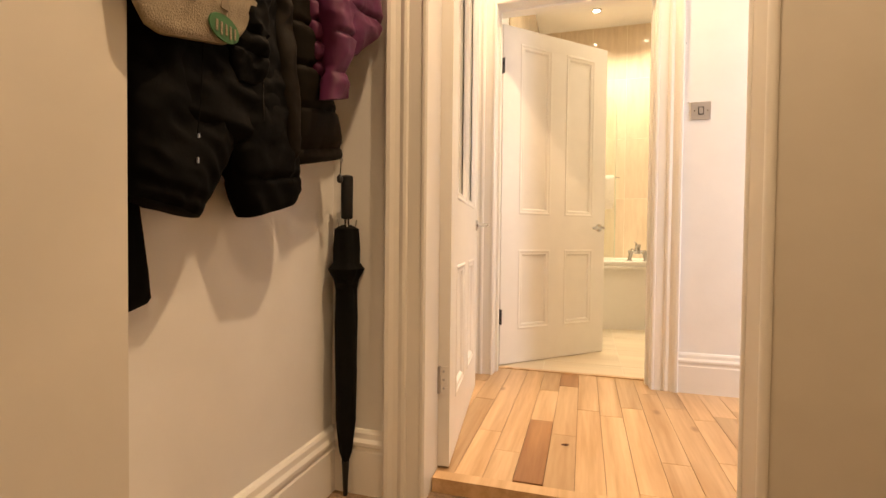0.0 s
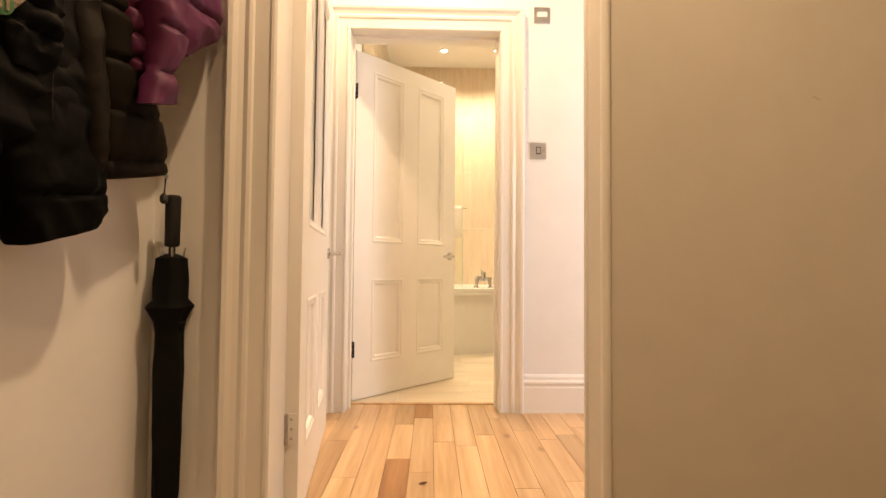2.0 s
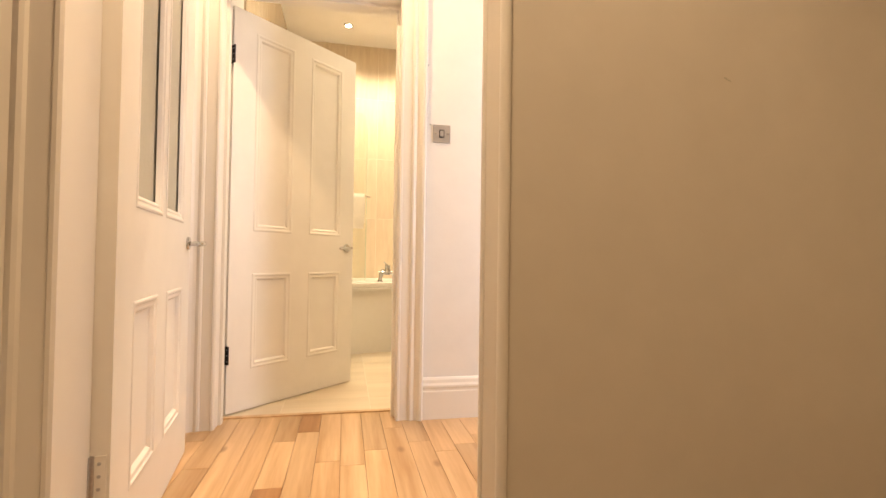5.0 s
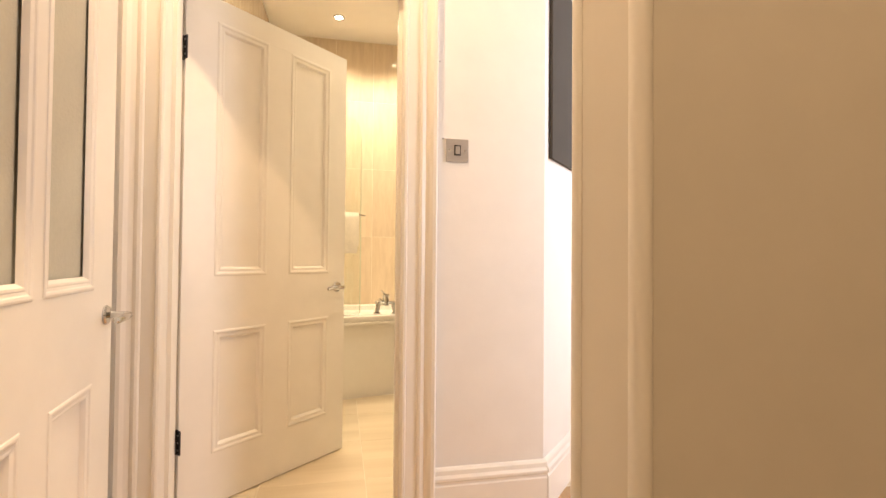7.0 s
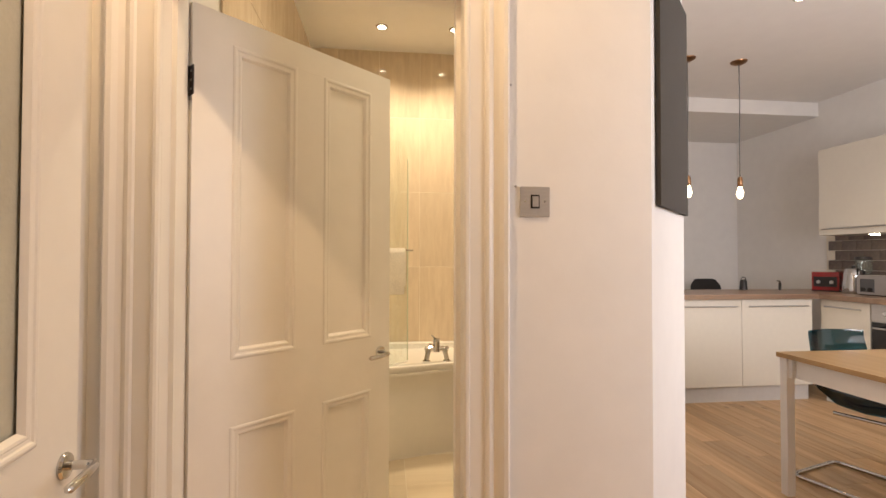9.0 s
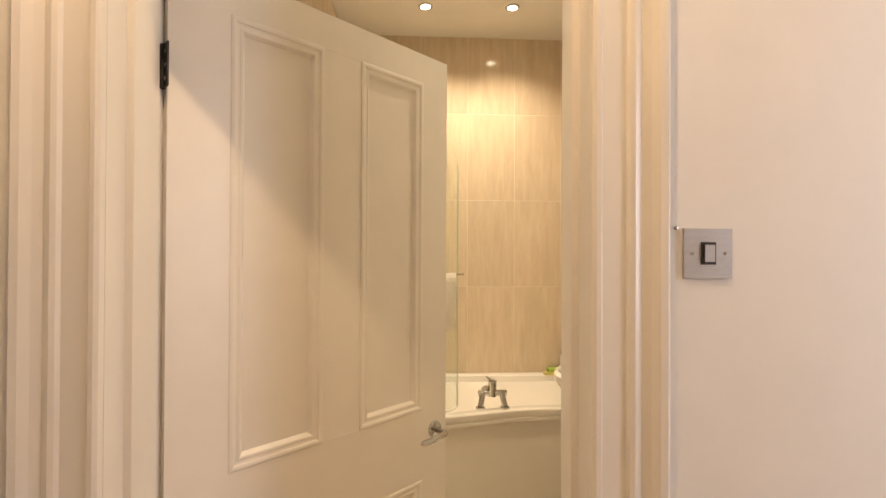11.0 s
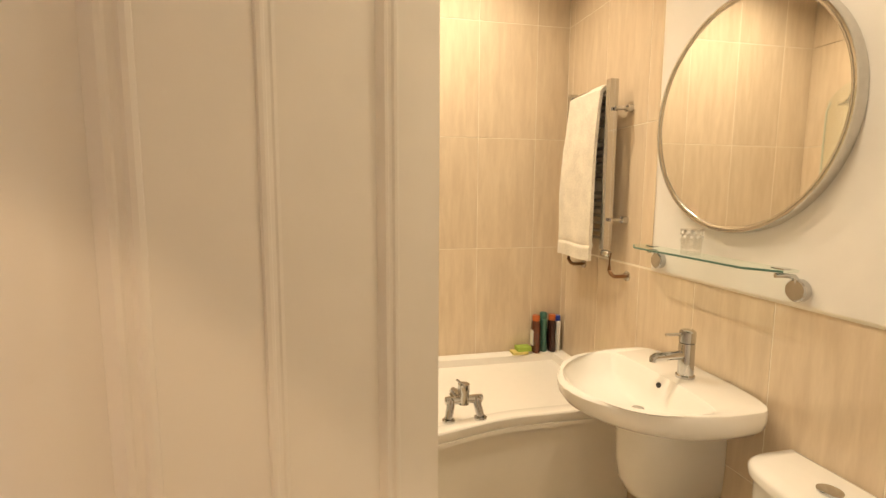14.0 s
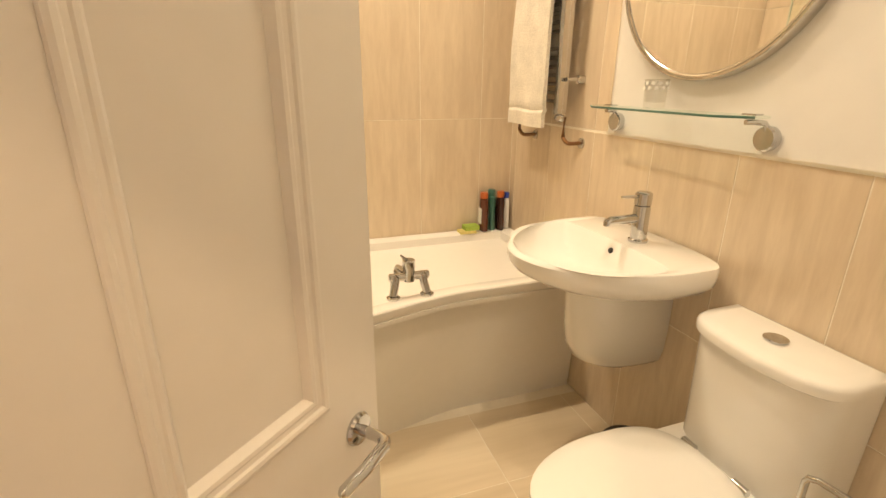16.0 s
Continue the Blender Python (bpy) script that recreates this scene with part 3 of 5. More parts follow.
part("handle", tube([(0, 0, 0.87), (0, 0, 0.875), (0, 0, 1.0), (0, 0, 1.005)], [0.014, 0.018, 0.019, 0.014], 18), M_RUBBER, umb, "straight black grip", True)
part("shaft", tube([(0, 0, 0.84), (0, 0, 0.88)], 0.008), M_BLACK, umb, smooth=True)
for k in range(4):
    a = math.pi * k / 2 + 0.5
    part("rib_tip", tube([(0.024 * math.cos(a), 0.024 * math.sin(a), 0.83), (0.030 * math.cos(a), 0.030 * math.sin(a), 0.868)], 0.0025, 6), M_CHROME, umb)

# ---- coats on their rail ----
rail = thing("coat_rail", pose(-0.855, 0.83, 1.80), "white board with metal coat hooks on the wall", "coat rail")
part("board", box(0.0, 0.02, -0.37, 0.37, -0.05, 0.05, 0.004), M_GLOSS, rail)
for y in (-0.30, -0.15, 0.0, 0.15, 0.30):
    part("hook", tube([(0.018, y, 0.0), (0.05, y, -0.02), (0.065, y, -0.01), (0.07, y, 0.03)], 0.005), M_STEEL, rail, smooth=True)


def soft_panel(rows, y0, tilt=0.0, seams=(), crease=0.006, lean=0.0, seed=0.0, pinch=0.45, seg=64):
    """A hanging padded piece: rows of (height, near edge, far edge, depth from the wall, half depth), top to bottom.
    Seams pinch the padding; creases run over it, leaning by lean; the hem tilts by tilt."""
    top, bottom = rows[0][0], rows[-1][0]
    mid = (rows[-1][1] + rows[-1][2]) / 2
    fine = []
    for a, c in zip(rows, rows[1:]):
        steps = max(2, int(abs(a[0] - c[0]) / 0.006))
        for k in range(steps):
            f = k / steps
            fine.append([p + (q - p) * f for p, q in zip(a, c)])
    fine.append(list(rows[-1]))
    loops = []
    for z, yl, yr, xc, hx in fine:
        drop = ((top - z) / (top - bottom)) ** 2
        pad = 1.0
        for sz in seams:
            pad -= pinch * math.exp(-(((z - sz) / 0.007) ** 2))
        ring = []
        for k in range(seg):
            a = 2 * math.pi * k / seg
            c, sn = math.cos(a), math.sin(a)
            y = (yl + yr) / 2 + (yr - yl) / 2 * math.copysign(abs(sn) ** 0.85, sn)
            u = Vector((y * 7 + lean * z * 7, z * 9 - lean * y * 9, seed))
            ridge = 0.5 - 2.2 * abs(noise.noise(u)) + 0.5 * (0.5 - 2.2 * abs(noise.noise(u * 2.3)))
            near_seam = max([math.exp(-(((z - sz) / 0.022) ** 2)) for sz in seams] or [0.0])
            ruck = 0.0035 * near_seam * noise.noise(Vector((y * 60, z * 12, seed)))
            x = xc + (hx * pad + crease * ridge + ruck) * math.copysign(abs(c) ** 0.7, c)
            edge = 0.7 * crease * noise.noise(Vector((z * 16, seed, 3.0 if sn > 0 else 9.0))) * abs(sn)
            ring.append((max(x, 0.004), y + edge - y0, z + tilt * (y - mid) * drop))
        loops.append(ring)
    return rings(loops)


def garment(name, y, label, pieces, material, category="coat"):
    g = thing(name, pose(-0.855, y, 0.0), label, category, "coats on the rail")
    for nm, rows, opt, lab in pieces:
        part(nm, soft_panel(rows, y, **opt), material, g, lab, True)
    return g


blk = garment("padded_suit", 0.58, "black padded suit with hanging legs on a hook", [
    ("body", [(1.820, 0.600, 0.708, 0.06, 0.02), (1.690, 0.513, 0.794, 0.06, 0.04), (1.344, 0.412, 0.827, 0.06, 0.05), (1.084, 0.412, 0.870, 0.06, 0.05), (0.997, 0.412, 0.881, 0.06, 0.05), (0.959, 0.43, 0.859, 0.06, 0.03)], dict(crease=0.011, lean=0.5, seed=1.0), ""),
    ("leg", [(1.148, 0.412, 0.673, 0.062, 0.045), (0.963, 0.412, 0.655, 0.065, 0.046), (0.915, 0.412, 0.616, 0.065, 0.046), (0.867, 0.412, 0.589, 0.065, 0.045), (0.832, 0.412, 0.569, 0.065, 0.042), (0.821, 0.412, 0.564, 0.065, 0.036), (0.819, 0.425, 0.551, 0.065, 0.02)], dict(tilt=-0.2, crease=0.010, lean=-0.6, seed=4.0, seams=(0.850,), pinch=0.15), ""),
    ("leg", [(1.147, 0.628, 0.875, 0.064, 0.046), (0.963, 0.636, 0.883, 0.066, 0.048), (0.915, 0.661, 0.884, 0.066, 0.048), (0.872, 0.677, 0.883, 0.066, 0.047), (0.845, 0.692, 0.877, 0.066, 0.043), (0.836, 0.698, 0.869, 0.066, 0.036), (0.833, 0.711, 0.856, 0.066, 0.02)], dict(tilt=0.28, crease=0.011, lean=0.7, seed=7.0, seams=(0.910,), pinch=0.2), ""),
    ("sleeve", [(1.533, 0.635, 0.740, 0.085, 0.03), (1.230, 0.602, 0.720, 0.1, 0.032), (1.168, 0.595, 0.717, 0.102, 0.034), (1.118, 0.602, 0.715, 0.1, 0.03), (1.089, 0.623, 0.706, 0.095, 0.02)], dict(tilt=0.1, crease=0.012, lean=1.0, seed=9.0, seams=(1.189, 1.151,), pinch=0.3), "folded sleeve")], M_COAT, "padded suit")
part("zip", tube([(0.112, -0.045, 1.12), (0.114, -0.052, 1.02), (0.112, -0.058, 0.955)], 0.0009, 6), M_COAT, blk, "dark zip")
part("zip_pull", box(0.113, 0.116, -0.0615, -0.0585, 0.902, 0.912, 0.0005), M_STEEL, blk)
part("zip_pull", box(0.113, 0.116, -0.0595, -0.0565, 0.948, 0.955, 0.0005), M_STEEL, blk)
part("pocket_zip", tube([(0.114, 0.125, 1.13), (0.117, 0.118, 1.07), (0.116, 0.122, 1.02)], 0.0009, 6), M_BLACK, blk, "pocket zip")
oli = garment("puffer_jacket", 0.86, "dark olive quilted puffer jacket on a hook", [
    ("body", [(1.885, 0.773, 0.881, 0.06, 0.03), (1.555, 0.788, 0.895, 0.065, 0.045), (1.404, 0.815, 0.919, 0.065, 0.048), (1.307, 0.833, 0.958, 0.065, 0.05), (1.221, 0.852, 1.001, 0.065, 0.05), (1.129, 0.868, 1.056, 0.065, 0.05), (1.049, 0.879, 1.097, 0.065, 0.047), (1.015, 0.884, 1.104, 0.065, 0.038), (0.990, 0.886, 1.112, 0.065, 0.04), (0.981, 0.888, 1.108, 0.065, 0.034), (0.978, 0.901, 1.089, 0.065, 0.015)], dict(tilt=0.22, crease=0.004, lean=0.2, seed=11.0, seams=(1.512, 1.415, 1.313, 1.216, 1.119, 1.017,), pinch=0.22), "quilted body"),
    ("sleeve", [(1.784, 0.738, 0.824, 0.07, 0.03), (1.324, 0.740, 0.818, 0.085, 0.034), (1.112, 0.777, 0.843, 0.09, 0.033), (0.977, 0.801, 0.849, 0.09, 0.03), (0.962, 0.806, 0.845, 0.09, 0.02)], dict(crease=0.007, lean=0.4, seed=13.0), "smooth sleeve")], M_OLIVE, "jacket")
part("drawcord", tube([(0.075, 0.238, 1.022), (0.08, 0.248, 1.0), (0.08, 0.243, 0.955)], 0.0025, 8), M_BLACK, oli)
part("cord_ring", lathe([(0.003, 0.0), (0.007, 0.001), (0.007, 0.004), (0.003, 0.005)], (0.08, 0.246, 1.002), "X", 12), M_STEEL, oli, smooth=True)
part("toggle", lathe([(0.004, 0.918), (0.009, 0.923), (0.009, 0.936), (0.004, 0.943)], (0.08, 0.242, 0.015), seg=12), M_BLACK, oli, "black cord toggle", True)
pur = garment("plum_puffer_jacket", 1.00, "plum purple quilted puffer jacket on a hook", [
    ("body", [(1.80, 0.90, 1.02, 0.06, 0.03), (1.45, 0.88, 0.99, 0.085, 0.045), (1.34, 0.89, 0.995, 0.095, 0.046), (1.25, 0.90, 1.0, 0.095, 0.044), (1.18, 0.92, 1.005, 0.095, 0.038), (1.15, 0.94, 0.99, 0.095, 0.02)], dict(crease=0.004, seed=21.0, seams=(1.48, 1.43, 1.38, 1.33, 1.28, 1.23, 1.19), tilt=0.2), "quilted body"),
    ("sleeve", [(1.80, 0.95, 1.05, 0.08, 0.03), (1.499, 0.90, 1.06, 0.13, 0.042), (1.345, 0.90, 1.020, 0.15, 0.04), (1.264, 0.915, 1.009, 0.15, 0.036), (1.213, 0.918, 0.984, 0.15, 0.03), (1.188, 0.907, 0.983, 0.15, 0.03), (1.153, 0.895, 1.001, 0.15, 0.03), (1.133, 0.890, 1.003, 0.15, 0.026), (1.131, 0.909, 0.989, 0.15, 0.01)], dict(tilt=0.3, crease=0.008, lean=0.6, seed=23.0, seams=(1.40, 1.30, 1.20), pinch=0.35), "quilted sleeve"),
    ("hood", [(1.80, 1.0, 1.10, 0.08, 0.03), (1.60, 0.99, 1.13, 0.12, 0.045), (1.50, 0.978, 1.158, 0.145, 0.048), (1.425, 0.974, 1.189, 0.15, 0.05), (1.385, 0.969, 1.191, 0.15, 0.048), (1.339, 0.969, 1.161, 0.15, 0.044), (1.304, 0.969, 1.100, 0.15, 0.036), (1.269, 0.974, 1.040, 0.15, 0.02)], dict(tilt=0.25, crease=0.009, lean=-0.8, seed=27.0, seams=(1.50, 1.39), pinch=0.3), "puffed hood")], M_PURPLE, "jacket")
drk = garment("long_dark_coat", 0.455, "dark brown coat tail hanging behind the others", [
    ("body", [(1.78, 0.43, 0.48, 0.018, 0.01), (1.0, 0.425, 0.475, 0.02, 0.010), (0.82, 0.425, 0.482, 0.02, 0.010), (0.72, 0.425, 0.497, 0.02, 0.010), (0.648, 0.425, 0.507, 0.02, 0.009), (0.640, 0.43, 0.50, 0.02, 0.005)], dict(tilt=0.25, crease=0.003, seed=31.0), "")], M_COAT)
bag = thing("tote_bag", pose(-0.855, 0.535, 0.0), "natural canvas tote bag with a round green print", "bag")
part("bag_body", soft_panel([(1.60, 0.385, 0.73, 0.116, 0.012), (1.28, 0.378, 0.685, 0.124, 0.018), (1.20, 0.378, 0.655, 0.124, 0.018), (1.15, 0.384, 0.63, 0.124, 0.016), (1.122, 0.405, 0.60, 0.124, 0.013), (1.112, 0.43, 0.57, 0.124, 0.007)], 0.535, tilt=0.26, crease=0.004, seed=41.0), M_CANVAS, bag, "", True)
part("round_print", lathe([(0.0, 0.0), (0.030, 0.0), (0.029, 0.002), (0.0, 0.003)], (0, 0, 0), "X"), M_GREEN, bag, "round green printed patch", True, Matrix.Translation((0.1405, 0.02, 1.152)) @ Matrix.Diagonal((1, 1.3, 0.82, 1)))
for k in range(5):
    part("print_bar", box(0.1436, 0.1446, -0.004 + 0.0115 * k, 0.001 + 0.0115 * k, 1.140 - 0.003 * (k % 2), 1.160, 0.0003), M_CANVAS, bag)
for k in range(6):
    part("printed_mark", box(0.1405, 0.1436, -0.11 + 0.024 * k, -0.098 + 0.024 * k + 0.006 * (k % 2), 1.172 + 0.006 * k - 0.008 * (k % 3), 1.198 + 0.006 * k, 0.001), M_PRINT, bag, "faded printed mark")
part("strap", tube([(0.06, -0.05, 1.82), (0.10, -0.07, 1.70), (0.11, -0.07, 1.58)], 0.008), M_CANVAS, bag, "", True)
part("strap", tube([(0.06, -0.05, 1.82), (0.10, 0.06, 1.70), (0.11, 0.08, 1.58)], 0.008), M_CANVAS, bag, "", True)


# ---- ceiling downlights ----
def downlight(x, y, label):
    t = thing("downlight", pose(x, y, CEIL), label, "downlight", "recessed ceiling downlights")
    part("bezel", lathe([(0.030, -0.001), (0.030, -0.008), (0.040, -0.008), (0.044, -0.004), (0.044, -0.0005)], seg=28), M_CHROME, t, "chrome ring", True)
    part("lamp_face", lathe([(0.0, -0.004), (0.030, -0.004), (0.030, -0.0015), (0.0, -0.0015)], seg=24), M_SPOT, t, "glowing lamp face")


for x, y in ((0.0, 4.57), (0.53, 4.55), (0.0, 3.35), (0.53, 3.35)):
    downlight(x, y, "chrome recessed downlight, lit, in the bathroom ceiling")
downlight(-0.15, 1.92, "chrome recessed downlight, lit, in the hall ceiling")
# both out of view; the second fitting is made up to carry the fill
for x, y in ((0.08, 0.78), (0.45, -0.35)):
    downlight(x, y, "unseen chrome recessed downlight, lit, in the lobby ceiling")
downlight(2.65, 3.86, "chrome recessed downlight, lit, in the kitchen ceiling")

# ---- bathroom things ----
RIM = 0.59


def bath_front(x):
    """The bowed front of the shower bath."""
    f = math.sin(math.pi / 2 * min(1, max(0, (0.62 - x) / 0.75))) ** 1.8
    return 4.200 - 0.142 * f


def bath_outline(inset, back, x0, x1, n=26):
    xs = [x0 + inset + (x1 - x0 - 2 * inset) * k / n for k in range(n + 1)]
    pts = [(x, bath_front(x) + inset) for x in xs]
    pts += [(x, back - inset) for x in xs[::-1]]
    return pts


BL, BR, BB = -0.565, WX - 0.003, WY - 0.003
bath = thing("bathtub", pose(0, 0, 0), "white acrylic shower bath with a bowed front panel", "bathtub")


def ring_at(inset, z, soft=0.0):
    return [(x, y, z) for x, y in bath_outline(inset, BB, BL, BR)]


loops = [ring_at(0.014, 0.546), ring_at(0.003, 0.548), ring_at(0.0, 0.552), ring_at(0.0, 0.584), ring_at(0.006, RIM), ring_at(0.062, RIM), ring_at(0.072, RIM - 0.006), ring_at(0.085, 0.50), ring_at(0.12, 0.30), ring_at(0.16, 0.20), ring_at(0.21, 0.175)]
part("tub", rings(loops), M_ACRYL, bath, "glossy white tub", True)
b = bmesh.new()
xs = [BL + 0.004 + (BR - 0.008 - BL) * k / 30 for k in range(31)]
for top, foot, z0, z1 in ((0.024, 0.056, 0.0, 0.547), (-0.003, -0.003, 0.530, 0.5472)):
    lp = []
    for x in xs:
        y = bath_front(x)
        lp.append([(x, y + foot, z0), (x, y + top, z1), (x, y + 0.045, z1 - 0.0004), (x, y + 0.066, z0)])
    rings(lp, bm=b)
part("front_panel", b, M_ACRYL, bath, "bowed white front panel", True)

# bath mixer tap on the front rim
tap = thing("bath_mixer_tap", pose(0.365, 4.215, RIM), "chrome bath mixer with a lever, on the rim", "tap")
for sx in (-1, 1):
    x = 0.066 * sx
    part("pillar_base", lathe([(0.0, 0.0), (0.026, 0.0), (0.026, 0.007), (0.020, 0.012), (0.0, 0.012)], (x, 0.0, 0.0)), M_CHROME, tap, smooth=True)
    part("pillar", tube([(x, 0, 0.01), (x - 0.010 * sx, 0.012, 0.055), (x - 0.012 * sx, 0.016, 0.082), (x - 0.014 * sx, 0.018, 0.088)], [0.016, 0.017, 0.019, 0.012], 18), M_CHROME, tap, smooth=True)
part("body", tube([(-0.078, 0.017, 0.078), (-0.074, 0.017, 0.078), (0.074, 0.017, 0.078), (0.078, 0.017, 0.078)], [0.012, 0.0165, 0.0165, 0.012], 18), M_CHROME, tap, smooth=True)
part("cartridge", tube([(0, 0.017, 0.06), (0, 0.017, 0.11), (0, 0.017, 0.113), (0, 0.017, 0.142), (0, 0.017, 0.146)], [0.021, 0.022, 0.024, 0.024, 0.018], 20), M_CHROME, tap, smooth=True)
part("lever", tube([(0, 0.012, 0.14), (-0.02, 0.006, 0.156), (-0.034, 0.002, 0.17)], [0.006, 0.005, 0.004]), M_CHROME, tap, "thin lever", True)
part("spout", tube([(0, 0.02, 0.078), (-0.012, 0.06, 0.085), (-0.02, 0.11, 0.08), (-0.022, 0.125, 0.068)], [0.015, 0.014, 0.013, 0.012], 16), M_CHROME, tap, smooth=True)
part("shower_outlet", tube([(-0.03, 0.03, 0.085), (-0.045, 0.045, 0.10)], 0.014, 16), M_CHROME, tap, smooth=True)

# curved glass screen at the end of the bath
scr = thing("shower_screen", pose(0, 0, 0), "curved clear glass bath screen with a towel bar", "shower screen")
curve = [(-0.555 + 0.5 * k / 10, 4.112 - 0.012 * math.sin(math.pi * k / 10)) for k in range(11)]
curve += [(-0.055 + 0.235 * math.sin(radians(a)), 4.112 + 0.16 * (1 - math.cos(radians(a)))) for a in (10, 20, 30, 40, 50, 60, 70, 80)]
lp = []
for i, (x, y) in enumerate(curve):
    x2, y2 = curve[min(i + 1, len(curve) - 1)]
    x1, y1 = curve[max(i - 1, 0)]
    nrm = Vector((-(y2 - y1), x2 - x1, 0)).normalized() * 0.003
    top = 2.0 - (0.10 * max(0, (i - 14) / 4) ** 2)
    lp.append([(x - nrm.x, y - nrm.y, RIM + 0.006), (x + nrm.x, y + nrm.y, RIM + 0.006), (x + nrm.x, y + nrm.y, top), (x - nrm.x, y - nrm.y, top)])
pane = part("glass_panel", rings(lp), M_GLASS, scr, "clear curved glass", True)
part("seal_strip", tube([(x, y, RIM + 0.004) for x, y in curve], 0.004, 8), M_WHITEP, scr, "clear bottom seal", True)
part("glass_edge", tube([(curve[-1][0] + 0.001, curve[-1][1], RIM + 0.008), (curve[-1][0] + 0.001, curve[-1][1], 1.86), (curve[-1][0] - 0.004, curve[-1][1] - 0.012, 1.90)], 0.0035, 8), M_EDGE, scr, "polished green glass edge", True)
part("wall_profile", box(-0.569, -0.545, 4.098, 4.126, RIM + 0.002, 2.02, 0.003), M_CHROME, scr)
part("towel_bar", tube([(x, y - 0.035, 1.305) for x, y in curve[9:17]] + [(0.205, 4.215, 1.305)], 0.006), M_CHROME, scr, "chrome towel bar", True)
for i in (10, 16):
    part("bar_fixing", tube([(curve[i][0], curve[i][1] - 0.036, 1.305), (curve[i][0], curve[i][1] + 0.001, 1.305)], 0.006), M_CHROME, scr)


def hanging_cloth(rows, thick, waves=0.004, seed=0.0):
    """A sheet of towelling: rows of (left point, right point) from end to end over its bar, given some thickness."""
    nx = 26
    fine = []
    for (a0, a1), (b0, b1) in zip(rows, rows[1:]):
        for k in range(6):
            f = k / 6
            fine.append((Vector(a0).lerp(Vector(b0), f), Vector(a1).lerp(Vector(b1), f)))
    fine.append((Vector(rows[-1][0]), Vector(rows[-1][1])))
    b = bmesh.new()
    grid = []
    for i, (l, r) in enumerate(fine):
        row = []
        for k in range(nx + 1):
            p = l.lerp(r, k / nx)
            q = Vector((p.x * 9, p.y * 9, p.z * 3 + seed))
            row.append(b.verts.new(p + Vector((noise.noise(q), noise.noise(q + Vector((9, 9, 9))), 0.4 * noise.noise(q * 2))) * waves))
        grid.append(row)
    for a, c in zip(grid, grid[1:]):
        for k in range(nx):
            b.faces.new((a[k], a[k + 1], c[k + 1], c[k]))
    bmesh.ops.recalc_face_normals(b, faces=b.faces)
    bmesh.ops.solidify(b, geom=b.faces[:], thickness=thick)
    bmesh.ops.recalc_face_normals(b, faces=b.faces)
    return b


ht = thing("hand_towel", pose(0, 0, 0), "small cream fluffy towel hung over the screen bar", "towel")
part("cloth", hanging_cloth([((-0.02, 4.110, 1.08), (0.158, 4.170, 1.08)), ((-0.02, 4.100, 1.29), (0.160, 4.165, 1.29)), ((-0.02, 4.085, 1.314), (0.160, 4.150, 1.314)), ((-0.02, 4.056, 1.318), (0.160, 4.125, 1.318)), ((-0.02, 4.042, 1.29), (0.160, 4.110, 1.29)), ((-0.018, 4.048, 1.15), (0.157, 4.116, 1.15)), ((-0.012, 4.052, 1.03), (0.150, 4.122, 1.03))], 0.010, 0.006, 3.0), M_TOWEL, ht, "", True)

# ladder towel radiator with a bath towel over it
rad = thing("towel_radiator", pose(0, 0, 0), "narrow chrome ladder towel radiator on the wall", "radiator")
RX, RY0, RY1 = 1.066, 4.40, 4.76
for y in (RY0, RY1):
    part("upright", box(RX - 0.020, RX + 0.020, y - 0.016, y + 0.016, 1.24, 1.985, 0.008), M_CHROME, rad, smooth=True)
for k in range(19):
    z = 1.29 + 0.034 * k + (0.03 if k > 6 else 0) + (0.03 if k > 12 else 0)
    if z < 1.965:
        part("rung", tube([(RX - 0.004, RY0, z), (RX - 0.004, RY1, z)], 0.008, 10), M_CHROME, rad, smooth=True)
for y in (RY0, RY1):
    for z in (1.375, 1.86):
        part("bracket", lathe([(0.008, 0.0), (0.008, 0.05), (0.016, 0.055), (0.018, WX - RX), (0.0, WX - RX)], (RX, y - 0.03, z), "X", 16), M_CHROME, rad, smooth=True)
for y in (4.36, 4.745):
    part("valve", lathe([(0.010, -0.035), (0.014, -0.03), (0.016, 0.0), (0.014, 0.02), (0.0, 0.022)], (RX - 0.005, y + 0.03, 1.225), "Y", 16), M_CHROME, rad, smooth=True)
    pts = [(RX, y, 1.23), (RX, y, 1.15)] + [(RX + 0.02 - 0.02 * math.cos(radians(a)), y - 0.02 * math.sin(radians(a)), 1.15 - 0.025 * math.sin(radians(a))) for a in (20, 45, 70, 90)] + [(WX - 0.004, y - 0.02, 1.125)]
    part("pipe", tube(pts, 0.0085, 10), M_BRASS, rad, "dull copper pipe tail", True)
    part("pipe_collar", lathe([(0.022, 0.0), (0.022, -0.006), (0.012, -0.010), (0.0, -0.010)], (WX, y - 0.02, 1.125), "X", 18), M_CHROME, rad, smooth=True)
bt = thing("bath_towel", pose(0, 0, 0), "folded cream bath towel hung over the radiator", "towel")
F0, F1 = 4.445, 4.735
